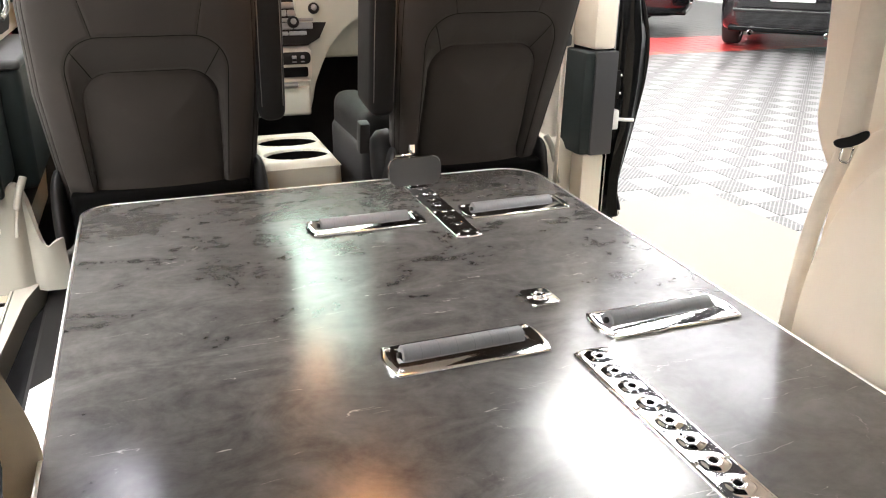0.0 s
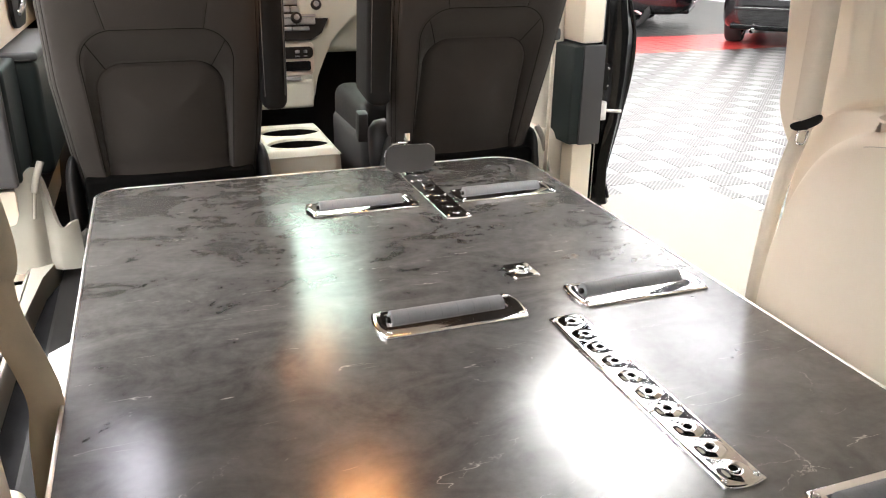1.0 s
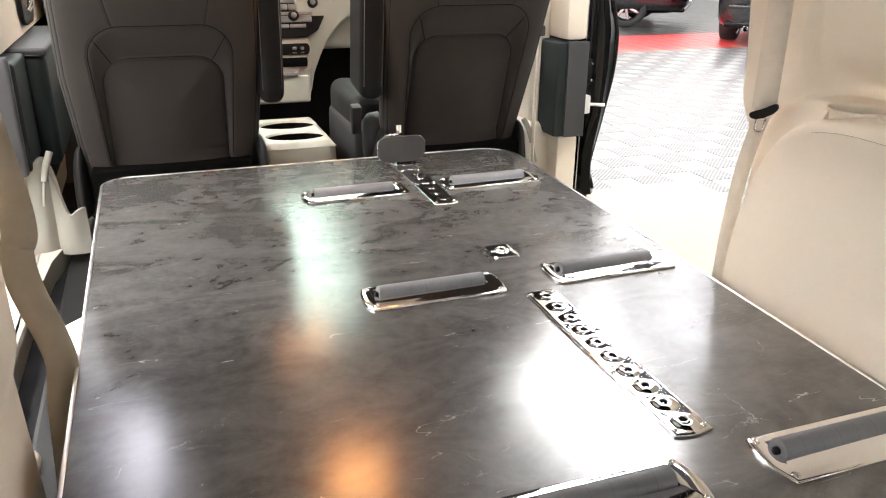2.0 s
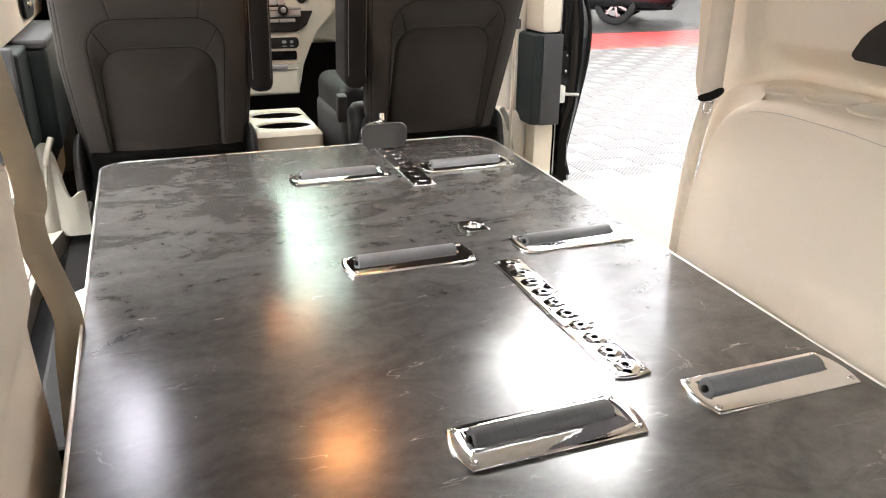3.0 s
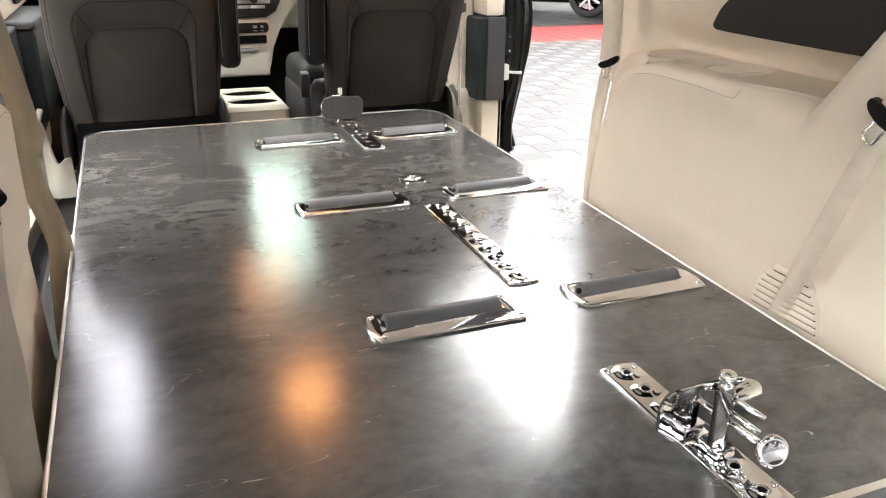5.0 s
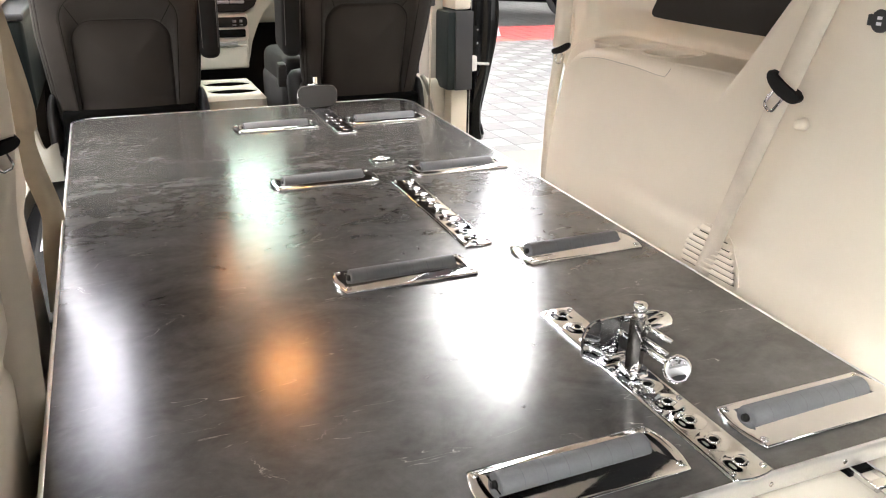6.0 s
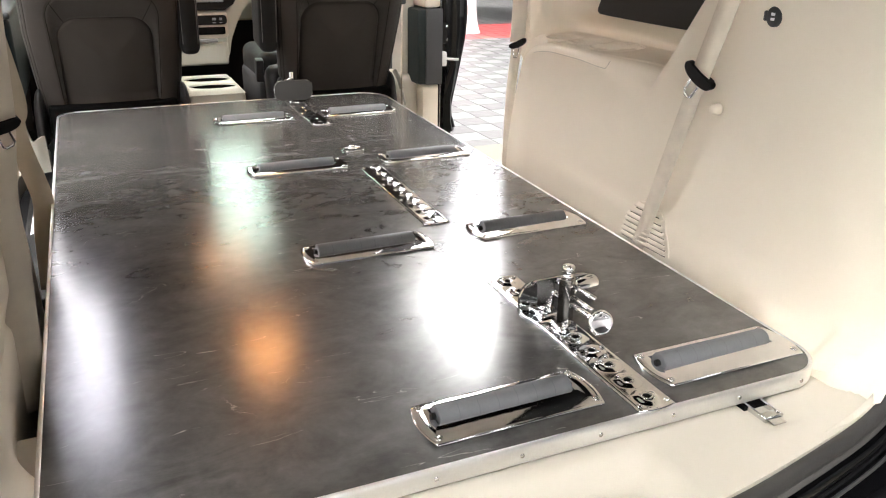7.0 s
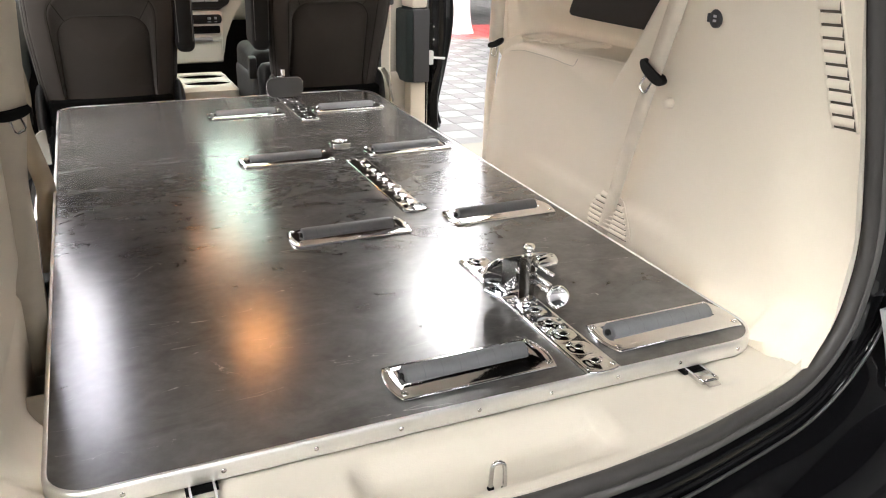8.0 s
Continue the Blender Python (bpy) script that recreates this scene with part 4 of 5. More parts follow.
part("port_panel", outline(round_rect(-0.10, 0.176, -0.022, 0.022, 0.015), 0, 0.008, 0.003), VINYL, dash, "black charging port panel", m=Matrix.Translation((0, 3.3265, 0.932)) @ pose(0, 0, 0, 90, 0, 0))
part("stack_slot", outline(round_rect(-0.10, 0.165, -0.018, 0.018, 0.006), 0, 0.006, 0.002), HOLE, dash, "dark storage slot", m=Matrix.Translation((0, 3.3255, 0.881)) @ pose(0, 0, 0, 90, 0, 0))
for x, w in ((0.115, 0.018), (0.146, 0.014)):
    part("port", outline(round_rect(x - w / 2, x + w / 2, 0.930, 0.942, 0.003), 0, 0.002), SILVER, dash, m=Matrix.Translation((0, 3.3185, 0)) @ pose(0, 0, 0, 90, 0, 0))
    part("port_mark", outline(round_rect(x - w / 2, x + w / 2, 0.917, 0.921, 0.001), 0, 0.002), SILVER, dash, m=Matrix.Translation((0, 3.3185, 0)) @ pose(0, 0, 0, 90, 0, 0))
tilt = Matrix.Translation((0.05, 3.345, 1.06)) @ pose(0, 0, 0, 72, 0, 0)
part("climate_panel", outline([(-0.2, -0.085), (0.12, -0.085), (0.165, -0.06), (0.24, 0.075), (0.24, 0.1), (-0.2, 0.1)], -0.01, 0.006, 0.003), VINYL, dash, "black climate control panel", m=tilt)
for y0, y1, x1 in ((-0.028, -0.004, 0.145), (0.0, 0.012, 0.15), (0.02, 0.042, 0.12), (0.048, 0.07, 0.18), (-0.05, -0.036, 0.12)):
    n = 4 if y1 - y0 > 0.013 else 2
    w = (x1 + 0.15) / n
    for i in range(n):
        part("button", outline(round_rect(-0.15 + w * i, -0.15 + w * (i + 1) - 0.003, y0, y1, 0.003, 3), 0.004, 0.012, 0.002), SILVER, dash, "silver button", m=tilt)
for x, y in ((0.070, -0.004), (0.150, 0.045)):
    k = part("knob", lathe([(0.0215, 0.0), (0.0215, 0.016), (0.018, 0.022), (0.010, 0.022), (0.009, 0.019), (0.001, 0.019)], 28), VINYL, dash, "black rotary knob with a silver face", m=tilt @ Matrix.Translation((x, y, 0.006)))
    part("knob_face", lathe([(0.011, 0.0), (0.011, 0.002), (0.001, 0.0024)], 24), SILVER, k, m=Matrix.Translation((0, 0, 0.0215)))
part("warning_lamp", box(-0.01, 0.035, 3.325, 3.335, 0.972, 0.986, 0.002), AMBER_DIM, dash, "small glowing orange indicator")
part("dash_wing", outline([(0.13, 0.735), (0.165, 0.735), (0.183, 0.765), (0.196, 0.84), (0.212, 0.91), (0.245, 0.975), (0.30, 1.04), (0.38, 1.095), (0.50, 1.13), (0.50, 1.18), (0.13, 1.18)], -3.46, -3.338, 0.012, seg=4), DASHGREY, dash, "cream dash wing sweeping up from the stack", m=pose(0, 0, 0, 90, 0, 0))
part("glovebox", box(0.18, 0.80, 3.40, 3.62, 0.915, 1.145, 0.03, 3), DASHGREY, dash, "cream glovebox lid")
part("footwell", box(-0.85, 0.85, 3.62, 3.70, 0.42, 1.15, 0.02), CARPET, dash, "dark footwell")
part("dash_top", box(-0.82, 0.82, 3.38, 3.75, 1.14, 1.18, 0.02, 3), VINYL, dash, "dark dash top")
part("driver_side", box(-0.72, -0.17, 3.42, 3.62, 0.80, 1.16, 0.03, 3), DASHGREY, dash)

con = empty("centre_console", pose(0, 0, 0), label="cream floor console with two dark cup holders", category="console")
rows = []
for i in range(61):
    x = -0.118 + 0.243 * i / 60
    row = []
    for j in range(76):
        y = 2.635 + 0.405 * j / 75
        z = 0.722
        for cy, ry in ((2.728, 0.062), (2.900, 0.064)):
            d = math.hypot((x - 0.004) / 0.100, (y - cy) / ry)
            z -= 0.07 * (1 - smooth01(d, 0.93, 1.0)) - 0.004 * math.exp(-((d - 1.06) / 0.06) ** 2)
        e = min(x + 0.118, 0.125 - x, y - 2.635, 3.04 - y)
        z -= 0.020 * (1 - smooth01(e, -0.004, 0.022))
        row.append((x, y, z))
    rows.append(row)
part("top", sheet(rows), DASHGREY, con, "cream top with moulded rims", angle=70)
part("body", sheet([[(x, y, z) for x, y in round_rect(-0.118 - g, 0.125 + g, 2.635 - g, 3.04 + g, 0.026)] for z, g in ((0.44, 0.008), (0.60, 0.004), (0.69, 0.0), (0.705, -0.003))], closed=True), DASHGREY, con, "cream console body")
for cy, ry in ((2.728, 0.055), (2.900, 0.057)):
    part("cup_liner", lathe([(0.01, 0.004), (0.9, 0.004), (0.965, 0.02), (0.975, 0.0655)], 40, Matrix.Translation((0.004, cy, 0.6525)) @ Matrix.Diagonal((0.097, ry + 0.0055, 1, 1)), closed_ends=False), HOLE, con, "dark rubber cup liner")


# ---- front seats ----
def front_seat(cx, y0, arm, wide=0.0, lift=0.0):
    seat = empty("front_seat", pose(cx, 0, 0), label="charcoal cloth front seat seen from behind, armrest raised", category="car seat", group="front seats")

    def back_y(z):
        return y0 - 0.36 * (z - 0.70)

    def half_w(z):
        return poly(z, ((0.66, 0.222 + wide), (0.80, 0.238 + wide), (1.0, 0.256 + 0.8 * wide), (1.2, 0.266), (1.32, 0.255), (1.40, 0.22), (1.43, 0.15)))

    def arch(x, z, hw, top, r):
        dx, dz = abs(x) - (hw - r), z - (top - r)
        return math.hypot(max(dx, 0), max(dz, 0)) + min(max(dx, dz), 0) - r

    def wa(z):
        return 0.187 - 0.045 * (1.1 - z)

    def inset(z):
        return 0.010 + 0.014 * smooth01(z, 0.74, 1.04)

    def relief(x, z):
        # hooded ring that sinks from the outer arch to the inner one, then a soft pillow
        d1 = arch(x, z, wa(z), 1.138 + lift, 0.090)
        d2 = arch(x, z, wa(z) - inset(z), 1.048 + lift, 0.075)
        dip = 0.0
        if d1 < 0:
            if d2 > 0:
                f = -d1 / (d2 - d1)
                dip = 0.020 * f * f * (3 - 2 * f) + 0.018 * f
            else:
                dip = 0.038 - 0.028 * math.sin(math.pi / 2 * min(1.0, -d2 / 0.15))
        dip += 0.0030 * math.exp(-(d1 / 0.0040) ** 2) + 0.0045 * math.exp(-(d2 / 0.0045) ** 2)
        # stitched grooves of the side welts and of the upper panel
        for k in (0.93, 0.968):
            dip += 0.0018 * math.exp(-((abs(x) - k * half_w(z)) / 0.0035) ** 2)
        if z > 1.139 + lift:
            dip += 0.0022 * math.exp(-((abs(x) - 0.115 - 0.2 * (z - 1.139 - lift)) / 0.0035) ** 2)
        return dip * smooth01(z, 0.69, 0.775)

    def surf(x, z):
        w = half_w(z)
        u = min(1.0, abs(x) / w)
        return back_y(z) + 0.075 * (1 - (1 - u ** 4) ** 0.5) + relief(x, z)

    rows = []
    nz = 200
    for k in range(nz + 1):
        z = 0.69 + 0.74 * k / nz
        w = half_w(z)
        d = 0.075 if z < 1.32 else 0.075 - 0.03 * (z - 1.32) / 0.11
        row = []
        for i in range(230):
            if i < 190:
                q = 1 - 2 * i / 190
                x = w * (0.55 * q + 0.45 * math.sin(math.pi / 2 * q))
                row.append((x, surf(x, z), z))
            else:
                a = math.pi * (i - 190) / 40
                row.append((-w * math.cos(a), back_y(z) + 0.075 + d * 0.9 * math.sin(a), z))
        rows.append(row)
    bm = sheet(rows, closed=True)
    top = [v for v in bm.verts if abs(v.co.z - 1.43) < 1e-4]
    bmesh.ops.contextual_create(bm, geom=top)
    bmesh.ops.recalc_face_normals(bm, faces=bm.faces[:])
    part("backrest", bm, FABRIC, seat, "charcoal cloth backrest with an arched rear panel", angle=80)

    def seam(name, pts, r=0.0013, mat=SEAM):
        part(name, tube([(x, surf(x, z) + 0.0002, z) for x, z in pts], r, 6), mat, seat)

    def arch_line(ins, top, r, z0):
        pts = []
        zs = [z0 + (top - r - z0) * i / 20 for i in range(21)]
        pts += [(-(wa(z) - ins * inset(z)), z) for z in zs]
        ww = wa(top) - ins * inset(top)
        for i in range(1, 13):
            a = radians(180 - 90 * i / 12)
            z = top - r + r * math.sin(a)
            pts.append((-(wa(z) - ins * inset(z)) + r + r * math.cos(a), z))
        for i in range(1, 10):
            pts.append((-ww + r + (2 * ww - 2 * r) * i / 10, top))
        return pts + [(-x, z) for x, z in reversed(pts[:33])]

    seam("arch_seam", arch_line(0.0, 1.138 + lift, 0.090, 0.75), 0.0013)
    seam("panel_seam", arch_line(1.0, 1.048 + lift, 0.075, 0.75), 0.0014)
    for s in (1, -1):
        seam("corner_seam", [(s * (0.166 - 0.036 * t), 1.106 + lift - 0.072 * t) for t in (0, 0.1, 0.2, 0.3, 0.4, 0.5, 0.6, 0.7, 0.8, 0.9, 1)], 0.0012)
        seam("upper_seam", [(s * (0.115 + 0.2 * 0.025 * t), 1.139 + lift + 0.025 * t) for t in range(0, 11)], 0.0009)
        seam("side_seam", [(s * half_w(0.72 + 0.03 * t) * 0.93, 0.72 + 0.03 * t) for t in range(0, 21)], 0.0009)
        seam("side_seam", [(s * half_w(0.72 + 0.03 * t) * 0.968, 0.72 + 0.03 * t) for t in range(0, 21)], 0.0009)
        rows = []
        for k in range(17):
            z = 0.59 + 0.205 * (k / 16) ** 0.8
            tp = math.sqrt(max(0.0004, 1 - (k / 16) ** 2.5))
            rows.append([(s * (0.230 + wide + 0.014 * tp + 0.022 * tp * math.cos(2 * math.pi * q / 24)), y0 + 0.055 - 0.36 * max(0.0, z - 0.72) + 0.085 * tp * math.sin(2 * math.pi * q / 24), z) for q in range(24)])
        part("side_cover", sheet(rows, closed=True), SEATPLASTIC, seat, "dark moulded cover beside the backrest foot", angle=60)
    part("back_skirt", box(-0.228, 0.228, y0 - 0.022, y0 + 0.13, 0.60, 0.733, 0.015, 3), SKIRT, seat, "black vinyl lower skirt")
    part("cushion", box(-0.255, 0.255, y0 + 0.06, y0 + 0.62, 0.60, 0.80, 0.06, 5), FABRIC, seat, "charcoal seat cushion")
    part("seat_frame", box(-0.21, 0.21, y0 + 0.08, y0 + 0.55, 0.452, 0.61, 0.01), PLASTIC, seat)
    part("headrest", box(-0.13, 0.13, y0 - 0.30, y0 - 0.19, 1.46, 1.64, 0.045, 5), FABRIC, seat, "charcoal headrest")
    for s in (1, -1):
        part("headrest_post", tube([(s * 0.06, y0 - 0.23, 1.40), (s * 0.06, y0 - 0.24, 1.50)], 0.006, 8), STEEL, seat)
    s = arm
    ar = part("armrest", box(min(s * 0.254, s * 0.326), max(s * 0.254, s * 0.326), y0 - 0.115, y0 + 0.055, 0.915, 1.30, 0.036, 6), VINYL, seat, "black vinyl armrest folded up", m=Matrix.Translation((0, y0, 1.1)) @ pose(0, 0, 0, 8, 0, 0) @ Matrix.Translation((0, -y0, -1.1)))
    part("stitching", tube([(s * 0.317, y0 - 0.108, 0.96), (s * 0.318, y0 - 0.1085, 1.1), (s * 0.317, y0 - 0.108, 1.27)], 0.0011, 6), STITCH, ar)
    part("stitching", tube([(s * 0.263, y0 - 0.108, 0.96), (s * 0.262, y0 - 0.1085, 1.1), (s * 0.263, y0 - 0.108, 1.27)], 0.0011, 6), STITCH, ar)
    if s > 0:
        return seat
    # recliner cover, lever and side shield next to the tunnel
    part("recliner_cover", lathe([(0.004, -0.030), (0.040, -0.028), (0.052, -0.012), (0.055, 0.02)], 28, Matrix.Translation((s * 0.252, y0 + 0.08, 0.750)) @ pose(0, 0, 0, 0, 90 * s, 0) @ Matrix.Diagonal((1.55, 1, -1, 1))), SEATPLASTIC, seat, "grey recliner cover")
    part("side_shield", box(min(s * 0.225, s * 0.300), max(s * 0.225, s * 0.300), y0 + 0.10, y0 + 0.55, 0.56, 0.78, 0.035, 4), SEATPLASTIC, seat, "dark seat side shield")
    part("buckle_stalk", box(min(s * 0.290, s * 0.322), max(s * 0.290, s * 0.322), y0 + 0.06, y0 + 0.10, 0.755, 0.848, 0.008, 2), SEATPLASTIC, seat, "grey belt buckle stalk", m=Matrix.Translation((0, y0, 0.8)) @ pose(0, 0, 0, 10, 0, 0) @ Matrix.Translation((0, -y0, -0.8)))
    part("bolster", box(min(s * 0.18, s * 0.292), max(s * 0.18, s * 0.292), y0 + 0.15, y0 + 0.56, 0.72, 0.872, 0.055, 5), VINYL, seat, "side bolster of the cushion")
    return seat


front_seat(-0.398, 2.475, 1, 0.018)
front_seat(0.470, 2.440, -1, 0.0, 0.040)


# ---- the deck ----
DZ = 0.72


def deck_outline(inset):
    pts = []

    def corner(cx, cy, r, a0):
        for i in range(13):
            a = radians(a0 + 90 * i / 12)
            pts.append((cx + (r - inset) * math.cos(a), cy + (r - inset) * math.sin(a)))

    corner(0.632 - 0.11, 2.395 - 0.11, 0.11, 0)
    corner(-0.596 + 0.075, 2.395 - 0.075, 0.075, 90)
    corner(-0.591 + 0.06, 0.06, 0.06, 180)
    corner(0.566 - 0.075, 0.075, 0.075, 270)
    return pts


deck = empty("deck", pose(0, 0, 0), label="dark slate-look deck board with aluminium edging, fitted in the van", category="deck board")
part("board", outline(deck_outline(0.0022), DZ - 0.026, DZ), SLATE, deck, "dark grey slate-look laminate with pale veins", smooth=False)
rowsT = []
for off, z in ((-0.0005, DZ - 0.027), (-0.0022, DZ - 0.024), (-0.0022, DZ - 0.004), (-0.0012, DZ + 0.0006), (0.0008, DZ + 0.0016), (0.0044, DZ + 0.0016), (0.0050, DZ + 0.0002)):
    rowsT.append([(x, y, z) for x, y in deck_outline(off)])
part("edge_trim", sheet(rowsT, closed=True), ALU, deck, "bright aluminium edge trim", angle=70)
for i in range(9):
    x = -0.50 + 0.125 * i
    part("trim_screw", cyl(0.0035, 0.0035, 0.0012, Matrix.Translation((x, -0.0018, DZ - 0.013)) @ pose(0, 0, 0, 90, 0, 0), 12), STEEL, deck)
for x in (-0.45, 0.45):
    part("support_rail", box(x - 0.03, x + 0.03, 0.34, 2.30, 0.452, DZ - 0.027, 0.004), PLASTIC, deck, smooth=False)


def screw_head(x, y, z, parent, r=0.0062):
    s = part("screw", lathe([(r, 0.0), (r * 0.95, 0.0012), (r * 0.55, 0.0026), (r * 0.3, 0.0028), (r * 0.28, 0.0016), (0.0002, 0.0015)], 16), STEEL, parent, m=Matrix.Translation((x, y, z)))
    return s


def roller_plate_master():
    """Chrome plate with a window, and a grey roller that turns in it. Origin: middle of the near edge."""
    t = empty("roller_plate", pose(0, 0, 0), label="chrome roller plate with a grey rubber roller, screwed to the deck", category="roller", group="roller plates on the deck")
    W, D, T = 0.1425, 0.100, 0.0062

    def side(k):
        return 0.010 * (1 - ((k - 0.5) * 2) ** 2)

    outer = []
    for i in range(15):
        k = i / 14
        outer.append((W - 0.010 + side(k), D * k))
    for i in range(15):
        k = 1 - i / 14
        outer.append((-W + 0.010 - side(k), D * k))
    bm = bmesh.new()
    n = len(outer)
    wx0, wx1, wy0, wy1 = -0.1145, 0.1120, 0.0445, 0.0845
    inner = []
    for i in range(15):
        inner.append((wx1, wy0 + (wy1 - wy0) * i / 14))
    for i in range(15):
        inner.append((wx0, wy1 - (wy1 - wy0) * i / 14))

    def shrink(pts, d):
        return [(x * (1 - d / W), D / 2 + (y - D / 2) * (1 - d / (D / 2))) for x, y in pts]

    rings = [[(x, y, 0.0002) for x, y in outer], [(x, y, T - 0.0030) for x, y in outer], [(x, y, T - 0.0014) for x, y in shrink(outer, 0.0006)], [(x, y, T - 0.0005) for x, y in shrink(outer, 0.0019)],
             [(x, y, T) for x, y in shrink(outer, 0.0042)], [(x, y, T) for x, y in inner],
             [(x * 0.985, 0.064 + (y - 0.064) * 0.95, T - 0.0012) for x, y in inner],
             [(x * 0.985, 0.064 + (y - 0.064) * 0.95, 0.0004) for x, y in inner]]
    sheet(rings, bm, closed=True)
    bmesh.ops.recalc_face_normals(bm, faces=bm.faces[:])
    part("plate", bm, CASTCHROME, t, "polished chrome plate", angle=38)
    part("well", box(wx0, wx1, wy0, wy1, 0.0001, 0.0012), HOLE, t, "dark well under the roller", smooth=False)
    rows = [(0.005, -0.1085), (0.0165, -0.1085), (0.0182, -0.1078), (0.0190, -0.1060)]
    rows += [(0.0190, 0.1050), (0.0182, 0.1068), (0.0165, 0.1075), (0.005, 0.1075)]
    lie = Matrix.Translation((0, 0.0645, 0.0015)) @ pose(0, 0, 0, 0, 90, 0)
    roll = part("roller", lathe(rows, 56, lie), RUBBER, t, "segmented grey rubber roller", angle=50)
    for i in range(1, 7):
        z = -0.1085 + 0.217 * i / 7
        ring = lathe([(0.0184, z - 0.00035), (0.01908, z - 0.0003), (0.01908, z + 0.0003), (0.0184, z + 0.00035)], 40, lie)
        part("segment_joint", ring, RUBJOINT, roll, "fine joint between rubber segments", angle=30)
    for s in (1, -1):
        part("axle_end", cyl(0.006, 0.006, 0.006, Matrix.Translation((s * 0.1105 - 0.003, 0.0645, 0.004)) @ pose(0, 0, 0, 0, 90, 0), 14), VINYL, t)
        for y in (0.013, 0.089):
            screw_head(s * 0.1255, y, T - 0.0004, t)
    return t


plate = roller_plate_master()
spots = []
for i, dx in enumerate((0.0, 0.006, 0.014, 0.018)):
    y = 0.040 + 0.652 * i
    spots += [pose(0.027 + dx, y, DZ + 0.0002, 0, 0, 0.4), pose(0.414 + dx, y + 0.002, DZ + 0.0002, 0, 0, 0.4)]
plate.matrix_world = spots[0]
for m in spots[1:]:
    copy_thing(plate, m)


def pin_strip_master():
    t = empty("pin_strip", pose(0, 0, 0), label="long chrome strip with a row of hexagonal pin sockets", category="pin strip", group="pin strips on the deck")
    L, W, T = 0.490, 0.0320, 0.0065
    socket_y = [0.026 + i * (L - 0.052) / 9 for i in range(10)]

    def boss(x, y):
        """Hexagonal bosses that flow into one raised spine."""
        h = 0.0
        for sy in socket_y:
            if abs(y - sy) < 0.030:
                dx, dy = abs(x), abs(y - sy)
                hx = 0.5 * max(dx, dx * 0.5 + dy * 0.866) + 0.5 * math.hypot(dx, dy)
                h = max(h, 0.0026 * (1 - smooth01(hx, 0.0085, 0.0225)))
                h -= 0.0024 * (1 - smooth01(hx, 0.0066, 0.0092))
        return h

    def end_bow(x):
        return 0.006 * (1 - (x / W) ** 2)

    rows = []
    across = [-W, -W, -W + 0.0010, -W + 0.0026] + [-W + 0.005 + (2 * W - 0.010) * i / 36 for i in range(37)] + [W - 0.0026, W - 0.0010, W, W]
    rim = [0.0002, 0.0030, 0.0042, 0.0047] + [0.0050] * 37 + [0.0047, 0.0042, 0.0030, 0.0002]
    along = [0.0, 0.0, 0.0008, 0.0022] + [0.005 + (L - 0.010) * i / 290 for i in range(291)] + [L - 0.0022, L - 0.0008, L, L]
    cap = [0.0002, 0.0030, 0.0042, 0.0047] + [0.0050] * 291 + [0.0047, 0.0042, 0.0030, 0.0002]
    for y, zc in zip(along, cap):
        row = []
        for x, zr in zip(across, rim):
            k = 2 * y / L - 1
            row.append((x, y + end_bow(x) * k * abs(k) ** 7, min(zc, zr) + boss(x, y)))
        rows.append(row)
    bm = sheet(rows)
    bmesh.ops.recalc_face_normals(bm, faces=bm.faces[:])
    part("strip", bm, CASTCHROME, t, "polished cast chrome strip with raised hexagonal bosses", angle=50)
    for y in socket_y:
        h = part("socket", lathe([(0.0098, 0.0), (0.0096, 0.0012), (0.0082, 0.0013), (0.0066, 0.0004)], 6, pose(0, 0, 0, 0, 0, 30), closed_ends=False), CHROME, t, "hexagonal socket rim", m=Matrix.Translation((0, y, 0.0068)), angle=15)
        part("hole", cyl(0.0066, 0.0066, 0.0024, Matrix.Translation((0, 0, -0.0018)), 20), HOLE, h, "dark pin hole")
    for y in (0.010, L * 0.36, L * 0.64, L - 0.010):
        for s in (1, -1):
            screw_head(s * 0.0245, y, 0.0048, t, 0.0050)
    return t


strip = pin_strip_master()
strip.matrix_world = pose(0.2245, 0.004, DZ + 0.0002, 0, 0, 0)
copy_thing(strip, pose(0.231, 0.832, DZ + 0.0002, 0, 0, -0.4))
copy_thing(strip, pose(0.2465, 1.890, DZ + 0.0002, 0, 0, -0.4))

stud = empty("stud_plate", pose(0.245, 1.500, DZ + 0.0002), label="small square chrome plate with a single socket, screwed to the deck", category="socket plate")
part("base", outline(round_rect(-0.029, 0.029, 0.0, 0.068, 0.006), 0, 0.008, 0.003, seg=3), CHROME, stud, "polished chrome base", angle=30)
sk = part("socket", lathe([(0.0165, 0.0), (0.0155, 0.004), (0.0125, 0.006), (0.0085, 0.0055), (0.007, 0.001)], 24, closed_ends=False), CHROME, stud, m=Matrix.Translation((0, 0.034, 0.0075)))
part("hole", cyl(0.0075, 0.0075, 0.003, None, 18), HOLE, sk)
for s in (1, -1):
    screw_head(s * 0.021, 0.034, 0.0076, stud, 0.005)


